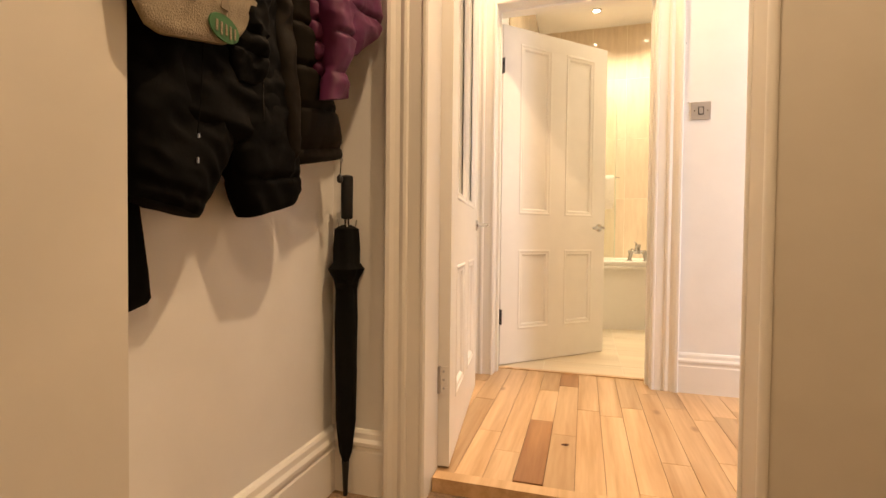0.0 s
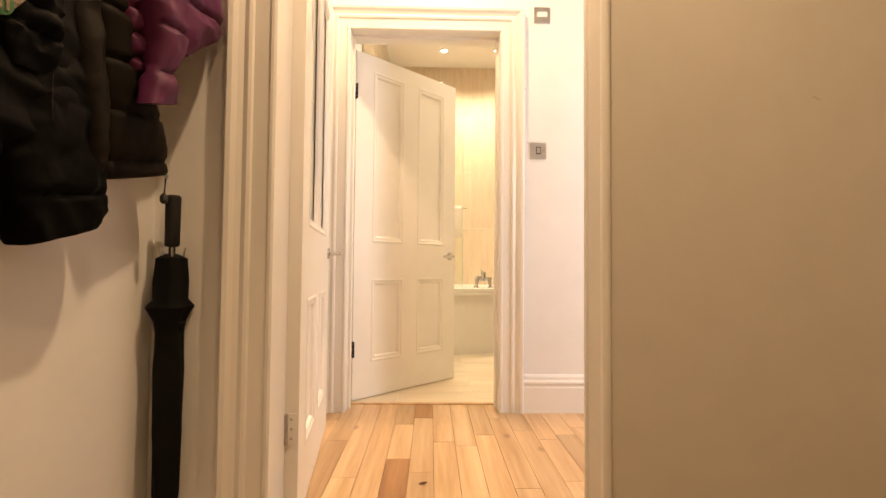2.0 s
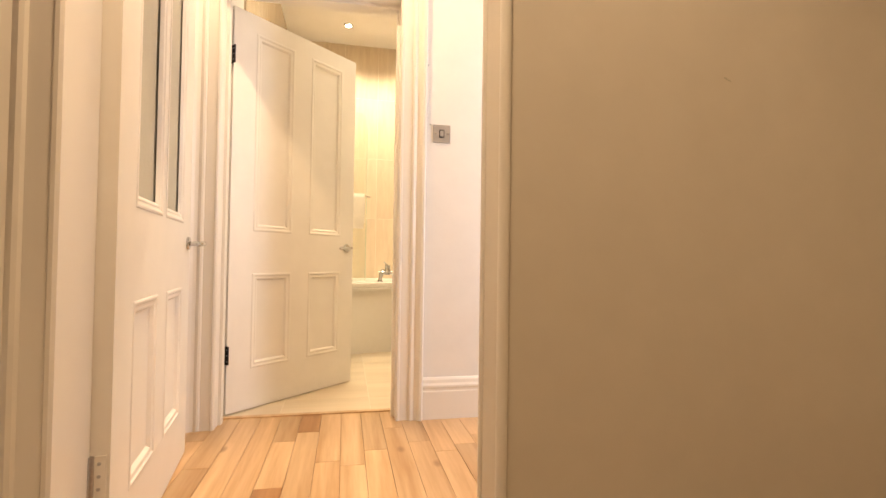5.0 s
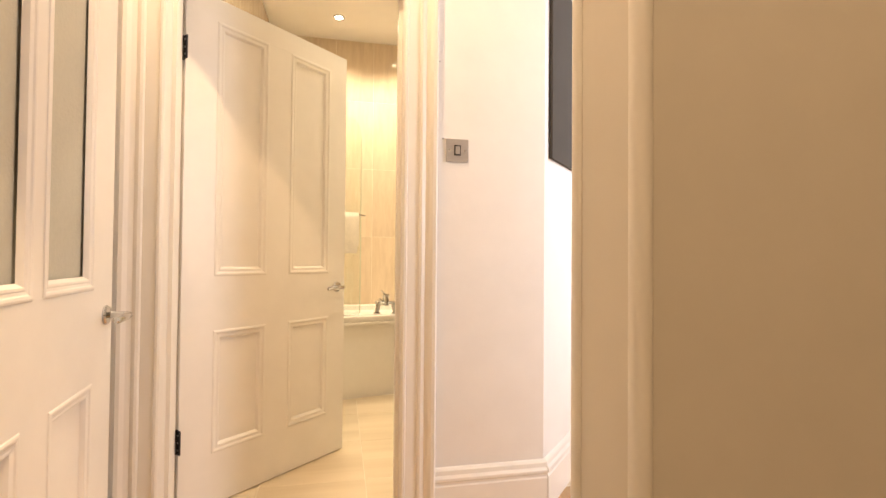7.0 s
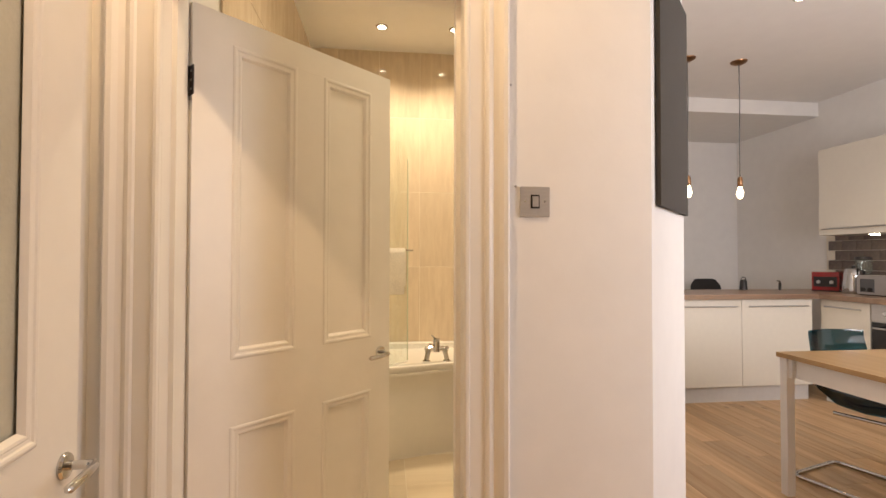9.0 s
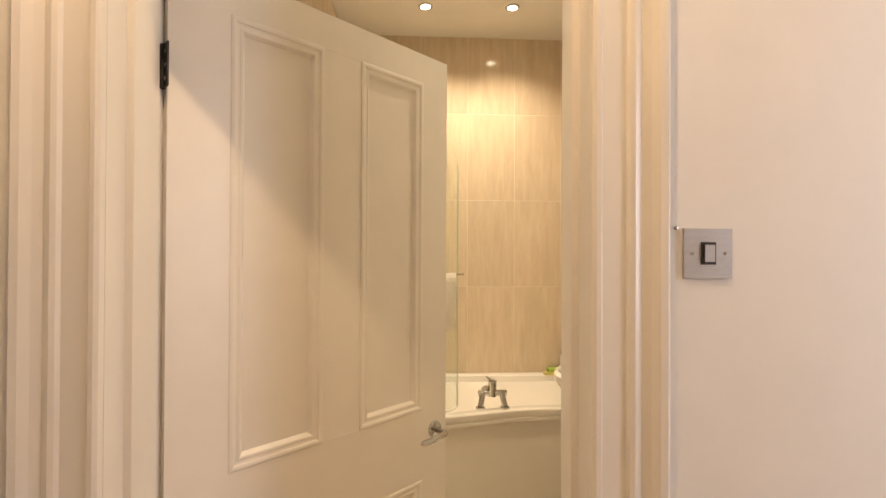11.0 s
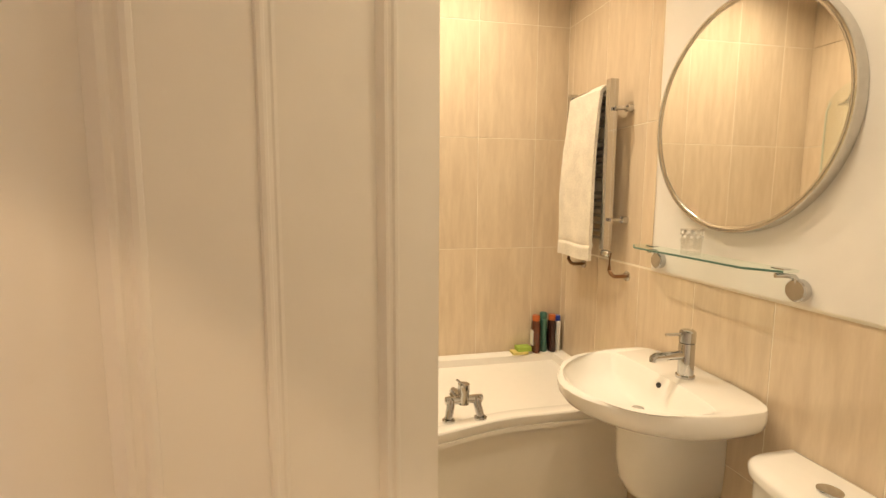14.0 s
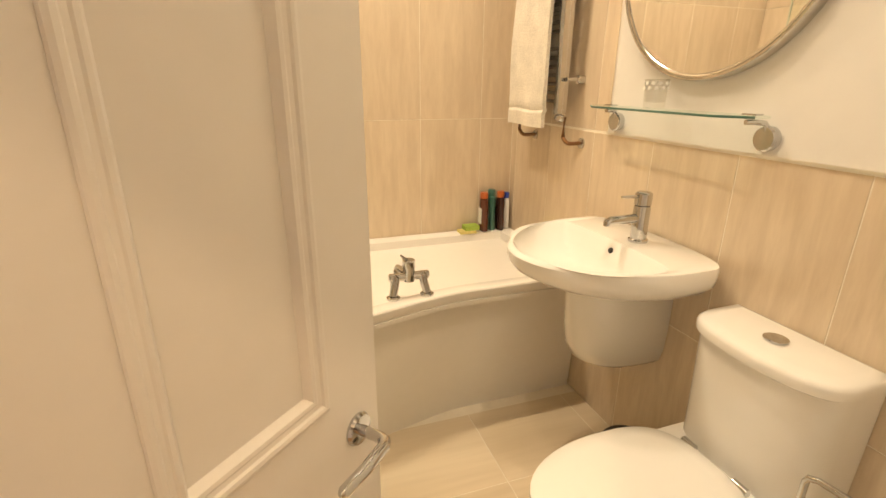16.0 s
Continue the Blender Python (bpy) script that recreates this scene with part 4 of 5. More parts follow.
part("cloth", hanging_cloth([((RX + 0.03, F1, 1.40), (RX + 0.03, F0, 1.40)), ((RX + 0.025, F1, 1.93), (RX + 0.025, F0, 1.93)), ((RX, F1, 1.975), (RX, F0, 1.975)), ((RX - 0.035, F1, 1.95), (RX - 0.03, F0, 1.95)), ((RX - 0.052, F1 + 0.01, 1.70), (RX - 0.05, F0, 1.70)), ((RX - 0.06, F1 + 0.015, 1.40), (RX - 0.058, F0 - 0.005, 1.40)), ((RX - 0.062, F1 + 0.02, 1.265), (RX - 0.06, F0 - 0.005, 1.265)), ((RX - 0.058, F1 + 0.02, 1.255), (RX - 0.055, F0 - 0.005, 1.25)), ((RX - 0.064, F1 + 0.02, 1.245), (RX - 0.062, F0 - 0.005, 1.24)), ((RX - 0.062, F1 + 0.02, 1.185), (RX - 0.06, F0, 1.18))], 0.016, 0.012, 8.0), M_TOWEL, bt, "", True)

# wash basin on a half pedestal
basin = thing("wash_basin", pose(WX - 0.002, 3.835, 0.87), "white ceramic wash basin with a half pedestal", "basin")


def basin_ring(depth, half, z, back=0.0, n=40, flat=1.0):
    """Outline of the bowl seen from above: straight at the wall, a bow to the room."""
    pts = []
    for k in range(n):
        a = 2 * math.pi * k / n
        c, s = math.cos(a), math.sin(a)
        if c <= 0:
            pts.append((-back - 0.16 + (depth - 0.16) * c, half * s * (1 - 0.06 * c * c), z))
        else:
            e = 0.35
            pts.append((-back - 0.16 + 0.16 * abs(c) ** e, half * (abs(s) ** 0.75 if s > 0 else -abs(s) ** 0.75), z))
    return pts


def bowl_ring(cx, front, back, half, z, n=40):
    """A D-shaped bowl: straight towards the tap ledge, bowed to the room."""
    pts = []
    for k in range(n):
        a = 2 * math.pi * k / n
        c, sn = math.cos(a), math.sin(a)
        if c <= 0:
            pts.append((cx + front * c, half * sn, z))
        else:
            pts.append((cx + back * c ** 0.22, math.copysign(half * abs(sn) ** 0.9, sn), z))
    return pts


loops = [basin_ring(0.30, 0.15, -0.145), basin_ring(0.40, 0.215, -0.118), basin_ring(0.48, 0.268, -0.09), basin_ring(0.53, 0.296, -0.062), basin_ring(0.547, 0.304, -0.036), basin_ring(0.549, 0.305, -0.008), basin_ring(0.541, 0.301, 0.0), basin_ring(0.525, 0.292, 0.002, 0.004)]
loops += [bowl_ring(-0.29, 0.236, 0.112, 0.276, 0.001), bowl_ring(-0.29, 0.231, 0.109, 0.271, -0.003), bowl_ring(-0.29, 0.222, 0.102, 0.262, -0.014), bowl_ring(-0.295, 0.195, 0.088, 0.225, -0.060), bowl_ring(-0.30, 0.15, 0.070, 0.165, -0.098), bowl_ring(-0.29, 0.06, 0.04, 0.07, -0.110), bowl_ring(-0.28, 0.02, 0.02, 0.02, -0.111)]
part("bowl", rings(loops), M_CERAMIC, basin, "glossy white bowl", True)
part("overflow", lathe([(0.0, -0.004), (0.008, -0.004), (0.010, -0.001), (0.010, 0.004)], (-0.196, 0.0, -0.030), "X", 14), M_BLACK, basin, "dark overflow hole", True)
part("waste", lathe([(0.0, -0.104), (0.020, -0.104), (0.022, -0.108), (0.0, -0.110)], (-0.27, 0, 0), seg=18), M_CHROME, basin, smooth=True)


def ped_ring(depth, half, z, n=32):
    pts = []
    for k in range(n + 1):
        a = math.pi * k / n
        pts.append((-depth * math.sin(a) ** 0.62, half * math.cos(a), z))
    return pts


part("half_pedestal", rings([ped_ring(0.31, 0.138, -0.12), ped_ring(0.305, 0.138, -0.30), ped_ring(0.295, 0.134, -0.38), ped_ring(0.27, 0.122, -0.43), ped_ring(0.23, 0.10, -0.455), ped_ring(0.15, 0.07, -0.462)]), M_CERAMIC, basin, "white half pedestal", True, pose(0, 0.035, 0))
bt2 = thing("basin_mixer_tap", pose(WX - 0.112, 3.815, 0.871), "chrome single lever mixer on the basin", "tap")
part("body", tube([(0, 0, 0), (0, 0, 0.008), (0, 0, 0.012), (0, 0, 0.115), (0, 0, 0.12)], [0.031, 0.031, 0.026, 0.026, 0.024], 24), M_CHROME, bt2, smooth=True)
part("cap", tube([(0, 0, 0.121), (0, 0, 0.124), (0, 0, 0.16), (0, 0, 0.165)], [0.023, 0.0265, 0.0265, 0.02], 24), M_CHROME, bt2, smooth=True)
part("lever", tube([(-0.01, 0, 0.150), (-0.05, 0.0, 0.152), (-0.085, 0.0, 0.153)], [0.006, 0.005, 0.004]), M_CHROME, bt2, "thin straight lever", True)
part("spout", tube([(-0.01, 0, 0.080), (-0.06, 0, 0.079), (-0.118, 0, 0.078), (-0.128, 0, 0.073), (-0.130, 0, 0.062)], [0.015, 0.015, 0.0145, 0.014, 0.011], 18), M_CHROME, bt2, smooth=True)

# close coupled toilet
wc = thing("toilet", pose(WX - 0.004, 3.312, 0), "white close coupled toilet with its lid down", "toilet")


def d_ring(x0, x1, half, z, n=36, p=0.62):
    """D-shape: flat at x0 (wall side), bowed to x1."""
    pts = []
    for k in range(n + 1):
        a = math.pi * k / n
        pts.append((x0 + (x1 - x0) * math.sin(a) ** p, half * math.cos(a), z))
    return pts


cist = part("cistern", rings([d_ring(0, -0.188, 0.182, 0.40, p=0.3), d_ring(0, -0.190, 0.184, 0.53, p=0.3), d_ring(0, -0.195, 0.187, 0.725, p=0.3), d_ring(0, -0.195, 0.187, 0.731, p=0.3)]), M_CERAMIC, wc, "straight sided cistern", True)
part("cistern_lid", rings([d_ring(0, -0.202, 0.191, 0.732, p=0.32), d_ring(0, -0.210, 0.197, 0.738, p=0.32), d_ring(0, -0.212, 0.198, 0.758, p=0.32), d_ring(0, -0.208, 0.195, 0.766, p=0.32), d_ring(-0.004, -0.200, 0.188, 0.771, p=0.32), d_ring(-0.02, -0.17, 0.16, 0.775, p=0.32)]), M_CERAMIC, cist, "glossy cistern lid", True)
btn = part("flush_button", lathe([(0.0, 0.776), (0.027, 0.776), (0.028, 0.781), (0.022, 0.784), (0.0, 0.784)], (-0.105, 0.0, 0)), M_CHROME, cist, "round chrome push button", True)


def bowl_d(x0, x1, half, z):
    return d_ring(x0, x1, half, z, p=0.55)


part("pan", rings([bowl_d(-0.10, -0.42, 0.105, 0.0), bowl_d(-0.10, -0.43, 0.105, 0.06), bowl_d(-0.10, -0.46, 0.115, 0.18), bowl_d(-0.08, -0.56, 0.155, 0.30), bowl_d(-0.02, -0.70, 0.178, 0.375), bowl_d(-0.02, -0.71, 0.180, 0.405)]), M_CERAMIC, wc, "white pan", True)
def lid_ring(inset, z, n=44):
    """The oval of seat and lid, a little square towards its hinges."""
    pts = []
    for k in range(n):
        a = 2 * math.pi * k / n
        c, sn = math.cos(a), math.sin(a)
        e = 1.0 if c <= 0 else 0.62
        pts.append((-0.43 + (0.295 - inset if c <= 0 else 0.215 - inset) * math.copysign(abs(c) ** e, c), (0.192 - inset) * math.copysign(abs(sn) ** (0.86 if c <= 0 else 0.8), sn), z))
    return pts


part("seat", rings([lid_ring(0.006, 0.406), lid_ring(0.002, 0.412), lid_ring(0.004, 0.420)]), M_WHITEP, wc, "white plastic seat", True)
part("lid", rings([lid_ring(0.003, 0.4215), lid_ring(0.0, 0.427), lid_ring(0.001, 0.436), lid_ring(0.010, 0.443), lid_ring(0.05, 0.449), lid_ring(0.12, 0.452)]), M_CERAMIC, wc, "closed white lid", True)
for y in (-0.08, 0.08):
    part("seat_hinge", tube([(-0.215, y - 0.02, 0.43), (-0.215, y + 0.02, 0.43)], 0.011), M_CHROME, wc, smooth=True)

# dark pedal bin behind the toilet
pb = thing("pedal_bin", pose(0.95, 3.622, 0), "small dark grey round bin beside the toilet", "bin")
part("bin_body", lathe([(0.0, 0.0), (0.085, 0.0), (0.09, 0.01), (0.098, 0.20), (0.0, 0.20)], seg=30), M_GREY, pb, smooth=True)
part("bin_lid", lathe([(0.100, 0.201), (0.102, 0.215), (0.09, 0.235), (0.05, 0.248), (0.0, 0.252)], seg=30), M_BLACK, pb, "domed dark lid", True)

part("bin_hinge", box(0.075, 0.115, -0.03, 0.03, 0.20, 0.232, 0.004), M_BLACK, pb, "black hinge", False)

# painted upper wall panel edge, shelf, mirror, glass
b = box(WX - 0.004, WX + 0.003, 2.93, 4.172, 1.176, 1.186, 0.002)
box(WX - 0.004, WX + 0.003, 4.165, 4.175, 1.186, CEIL, 0.002, bm=b)
setting("trim_tile_edge", b, M_SATIN, "slim chrome trim between tiles and painted wall", "tile trim")
setting("wall_bath_panel", box(WX - 0.006, 1.158, 2.925, 4.165, 1.186, CEIL), M_WALL, "cool white painted upper wall over the basin", "wall")
PX = WX - 0.006
sh = thing("glass_shelf", pose(PX, 3.815, 1.278), "glass shelf on two round chrome brackets", "shelf")
lp = []
for k in range(17):
    f = k / 16
    y = -0.295 + 0.68 * f
    d = -0.065 - 0.055 * min(1, f / 0.12, (1 - f) / 0.12)
    lp.append([(-0.012, y, 0.0), (-0.012, y, 0.008), (d, y, 0.008), (d, y, 0.0)])
part("glass_plate", rings(lp), M_GREENGLASS, sh, "green edged glass plate")
part("polished_edge", tube([(lp[k][2][0] - 0.001, lp[k][2][1], 0.004) for k in range(17)], 0.0035, 8), M_TEALB, sh, "green polished front edge", True)
for y in (-0.297, 0.297):
    part("bracket_disc", lathe([(0.0, 0.0), (0.030, 0.0), (0.032, -0.004), (0.032, -0.022), (0.028, -0.026), (0.0, -0.026)], (0, y, -0.049), "X", 24), M_CHROME, sh, smooth=True)
    part("bracket_arm", tube([(-0.018, y, -0.045), (-0.020, y, -0.02), (-0.026, y * 0.99, -0.011), (-0.05, y * 0.96, -0.008), (-0.075, y * 0.94, -0.008)], 0.007), M_CHROME, sh, smooth=True)
    part("clip", box(-0.07, -0.045, y * 0.94 - 0.02, y * 0.94 + 0.02, 0.009, 0.013, 0.001), M_CHROME, sh)
gl = thing("glass_tumbler", pose(PX - 0.07, 3.87, 1.2865), "small patterned clear glass tumbler on the shelf", "glass")
part("tumbler", lathe([(0.0, 0.0), (0.030, 0.0), (0.032, 0.004), (0.037, 0.088), (0.035, 0.088), (0.030, 0.02), (0.0, 0.018)], seg=28), M_TUMBLER, gl, smooth=True)
for k in range(22):
    a = 2 * math.pi * k / 11 + (0.28 if k >= 11 else 0.0)
    zc = 0.076 if k >= 11 else 0.062
    rr = 0.0365
    part("etched_mark", lathe([(0.0, 0.0), (0.006, 0.0), (0.006, 0.0008), (0.0, 0.0012)], (0, 0, 0), "X", 6), M_ETCHED, gl, "white etched spot", m=pose(rr * math.cos(a), rr * math.sin(a), zc, 0, 0, math.degrees(a)))
mi = thing("round_mirror", pose(PX, 3.765, 1.737), "large round mirror in a brushed steel frame", "mirror")
part("mirror_glass", lathe([(0.0, -0.030), (0.350, -0.030), (0.350, -0.004), (0.0, -0.004)], (0, 0, 0), "X", 72), M_MIRROR, mi, "silvered mirror glass")
part("mirror_frame", lathe([(0.349, -0.002), (0.349, -0.031), (0.352, -0.034), (0.356, -0.035), (0.358, -0.032), (0.360, -0.032), (0.362, -0.036), (0.366, -0.036), (0.368, -0.033), (0.369, -0.028), (0.369, -0.002)], (0, 0, 0), "X", 72), M_RIM, mi, "brushed steel rim", True)


# toiletries at the corner of the bath
def bottle(name, x, y, h, r, body, cap, label, capname="cap"):
    t = thing(name, pose(x, y, RIM), label, "bottle", "bottles on the bath rim")
    lp = []
    for rr, z in ((0.85, 0.0), (1.0, 0.006), (1.0, h * 0.25), (0.92, h * 0.45), (1.0, h * 0.7), (0.9, h * 0.82), (0.6, h * 0.85)):
        lp.append([(r * 0.62 * rr * math.cos(a), r * rr * math.sin(a), z) for a in [2 * math.pi * k / 20 for k in range(20)]])
    part("bottle_body", rings(lp), body, t, "", True)
    part(capname, lathe([(0.0, h * 0.85), (r * 0.6, h * 0.85), (r * 0.62, h * 0.97), (r * 0.5, h), (0.0, h)], seg=18), cap, t, "", True)
    part("label_patch", box(-r * 0.66, -r * 0.60, -r * 0.55, r * 0.55, h * 0.2, h * 0.6, 0.001), M_WHITEP if body is M_BOTTLE else body, t)


bottle("shampoo_bottle", 0.975, 4.93, 0.215, 0.036, M_BOTTLE, M_ORANGE, "brown bottle with a white label on the bath rim")
bottle("shower_gel_bottle", 1.025, 4.945, 0.225, 0.034, M_TEALB, M_TEALB, "green bottle on the bath rim")
bottle("conditioner_bottle", 1.072, 4.93, 0.215, 0.034, M_DARKB, M_ORANGE, "dark brown bottle with an orange cap")
bottle("lotion_tube", 1.112, 4.94, 0.205, 0.026, M_WHITEP, M_BLUE, "white tube with a blue cap")
sp = thing("bath_sponge", pose(0.885, 4.925, RIM), "green and yellow sponge on the bath rim", "sponge")
part("sponge_base", box(-0.055, 0.035, -0.03, 0.03, 0.0, 0.014, 0.006), M_YELLOW, sp)
part("sponge_top", box(-0.025, 0.055, -0.025, 0.035, 0.0145, 0.038, 0.008), M_SPONGE, sp)

# toilet roll holder beyond the toilet
tr = thing("toilet_roll_holder", pose(0.888, 3.088, 0.0), "chrome freestanding toilet roll stand", "roll holder")
part("base", lathe([(0.0, 0.0), (0.07, 0.0), (0.07, 0.012), (0.0, 0.014)], seg=28), M_CHROME, tr, smooth=True)
part("post", tube([(0, 0, 0.012), (0, 0, 0.60), (0.0, -0.004, 0.612), (0.003, -0.02, 0.618), (0.024, -0.15, 0.618)], 0.007), M_CHROME, tr, smooth=True)

# shower head on the side wall, seen in the mirror
sw_ = thing("wall_shower", pose(-0.558, 4.62, 2.04), "chrome shower head on a short wall arm", "shower")
part("wall_plate", lathe([(0.0, 0.0), (0.03, 0.0), (0.03, 0.006), (0.012, 0.01), (0.0, 0.01)], (0, 0, 0), "X"), M_CHROME, sw_, smooth=True)
part("arm", tube([(0.004, 0, 0), (0.08, 0, 0.01), (0.12, 0, 0.0), (0.135, 0, -0.03)], 0.009), M_CHROME, sw_, smooth=True)
part("head", lathe([(0.010, -0.025), (0.022, -0.04), (0.045, -0.05), (0.045, -0.056), (0.0, -0.056)], (0.137, 0, 0)), M_CHROME, sw_, smooth=True)

# ---- kitchen ----
def base_unit(name, m, w, label, n_handles=1):
    u = thing(name, m, label, "kitchen cabinet", "cream kitchen base units")
    part("carcass", box(0.0, w, 0.02, 0.58, 0.14, 0.90), M_UNIT, u)
    d = part("door", box(0.002, w - 0.002, 0.0, 0.019, 0.145, 0.895, 0.002), M_UNIT, u, "plain cream gloss door")
    part("handle", tube([(0.06, -0.022, 0.84), (w - 0.06, -0.022, 0.84)], 0.006), M_STEEL, d, "long steel bar handle", True)
    for x in (0.09, w - 0.09):
        part("handle_post", tube([(x, -0.022, 0.84), (x, 0.001, 0.84)], 0.004), M_STEEL, d)
    part("plinth", box(0.0, w, 0.05, 0.066, 0.001, 0.139), M_PLINTH, u, "pale plinth")
    return u


PY = 4.985
first = base_unit("base_unit", pose(2.44, PY, 0), 0.68, "cream gloss base unit with a bar handle")
copy_thing(first, pose(3.12, PY, 0))
base_unit("corner_base_unit", pose(3.87, PY - 0.012, 0, 0, 0, -90), 0.44, "cream gloss base unit beside the oven")
pen = thing("end_panel", pose(2.42, PY, 0), "dark wood end panel of the peninsula", "panel")
part("panel_board", box(-0.002, 0.018, 0.0, 0.60, 0.001, 0.90, 0.002), M_TOP, pen)
wt = thing("worktop", pose(0, 0, 0.902), "walnut effect L shaped kitchen worktop", "worktop")
part("peninsula_top", box(2.38, 4.595, PY - 0.03, PY + 0.64, 0.0, 0.042, 0.004), M_TOP, wt)
part("side_top", box(3.84, 4.595, 3.3, PY - 0.0305, 0.0, 0.042, 0.004), M_TOP, wt)
ov = thing("oven", pose(3.87, PY - 0.46, 0, 0, 0, -90), "built in steel and black glass oven", "oven")
part("oven_body", box(0.0, 0.6, 0.02, 0.56, 0.14, 0.90), M_STEEL, ov)
part("control_panel", box(0.002, 0.598, 0.0, 0.019, 0.765, 0.895, 0.002), M_STEEL, ov, "steel control panel")
for x in (0.12, 0.24, 0.48):
    part("knob", lathe([(0.02, 0.0), (0.02, -0.018), (0.016, -0.022), (0.0, -0.022)], (x, 0, 0.83), "Y", 18), M_CHROME, ov, smooth=True)
part("display", box(0.30, 0.42, -0.002, 0.001, 0.81, 0.85), M_OVEN, ov, "dark display")
dr = part("oven_door", box(0.002, 0.598, 0.0, 0.019, 0.20, 0.755, 0.003), M_OVEN, ov, "black glass door")
part("door_handle", tube([(0.04, -0.035, 0.715), (0.56, -0.035, 0.715)], 0.009), M_CHROME, dr, "steel bar", True)
for x in (0.06, 0.54):
    part("handle_post", tube([(x, -0.035, 0.715), (x, 0.001, 0.715)], 0.006), M_CHROME, dr)
part("plinth", box(0.0, 0.6, 0.05, 0.066, 0.001, 0.139), M_PLINTH, ov)
tt = thing("tea_towel", pose(3.87, PY - 0.46, 0, 0, 0, -90), "pink tea towel over the oven handle", "tea towel")
part("cloth", hanging_cloth([((0.22, -0.024, 0.50), (0.46, -0.024, 0.50)), ((0.22, -0.024, 0.715), (0.46, -0.024, 0.715)), ((0.22, -0.036, 0.727), (0.46, -0.036, 0.727)), ((0.22, -0.049, 0.715), (0.46, -0.049, 0.715)), ((0.22, -0.05, 0.42), (0.46, -0.05, 0.42))], 0.003, 0.003, 5.0), M_PINK, tt, "", True)
base_unit("side_base_unit", pose(3.87, PY - 1.065, 0, 0, 0, -90), 0.6, "cream gloss base unit past the oven")


def wall_unit(name, y1, w, z0, z1, label):
    u = thing(name, pose(4.222, y1, 0, 0, 0, -90), label, "kitchen cabinet", "cream kitchen wall units")
    part("carcass", box(0.0, w, 0.02, 0.375, z0, z1), M_UNIT, u)
    d = part("door", box(0.002, w - 0.002, 0.0, 0.019, z0 + 0.002, z1 - 0.002, 0.002), M_UNIT, u, "plain cream gloss door")
    part("handle", tube([(0.05, -0.02, z0 + 0.06), (w - 0.05, -0.02, z0 + 0.06)], 0.006), M_STEEL, d, "long steel bar handle", True)
    return u


wall_unit("wall_unit", 5.33, 0.70, 1.48, 2.31, "tall cream gloss wall unit over the worktop")
wall_unit("wall_unit_short", 4.628, 0.62, 1.86, 2.31, "short cream gloss wall unit over the hob")
cm = thing("under_unit_lamp", pose(4.40, 4.95, 1.4795), "small round lamp under the wall unit", "lamp")
part("lamp_disc", lathe([(0.0, 0.0), (0.035, 0.0), (0.033, -0.008), (0.0, -0.008)], seg=20), M_SPOT, cm)


# pendants over the peninsula
def pendant(x, y):
    p = thing("pendant_lamp", pose(x, y, CEIL), "bare bulb pendant on a dark ceiling rose", "pendant lamp", "bare bulb pendants")
    part("ceiling_rose", lathe([(0.0, -0.028), (0.03, -0.026), (0.062, -0.008), (0.065, 0.0), (0.0, 0.0)], seg=26), M_BRASS, p, "dark bronze rose", True)
    part("flex", tube([(0, 0, -0.02), (0.004, 0.0, -0.35), (-0.003, 0, -0.7), (0, 0, -0.985)], 0.004, 8), M_GREY, p, "", True)
    part("lamp_holder", lathe([(0.0, -0.98), (0.014, -0.98), (0.020, -1.0), (0.021, -1.055), (0.017, -1.06), (0.0, -1.06)], seg=20), M_BRASS, p, "bronze lamp holder", True)
    part("bulb", lathe([(0.0, -1.06), (0.013, -1.06), (0.016, -1.075), (0.026, -1.105), (0.027, -1.125), (0.019, -1.150), (0.009, -1.160), (0.0, -1.163)], seg=22), M_BULB, p, "glowing clear bulb", True)


pendant(2.518, 4.82)
pendant(2.992, 4.83)

# dining table with an oak top on white legs
tb = thing("dining_table", pose(2.14, 3.51, 0), "white dining table with an oak top", "table")
part("tabletop", box(0.0, 1.0, -1.5, 0.0, 0.728, 0.752, 0.004), M_TABLE, tb, "oak table top")
for x0, x1, y0, y1 in ((0.025, 0.975, -0.075, -0.05), (0.025, 0.975, -1.45, -1.425), (0.05, 0.075, -1.425, -0.075), (0.925, 0.95, -1.425, -0.075)):
    part("apron", box(x0, x1, y0, y1, 0.625, 0.727, 0.002), M_LEGP, tb)
for x in (0.012, 0.944):
    for y in (-0.056, -1.488):
        part("leg", box(x, x + 0.044, y, y + 0.044, 0.0, 0.7275, 0.004), M_LEGP, tb, "square white leg")


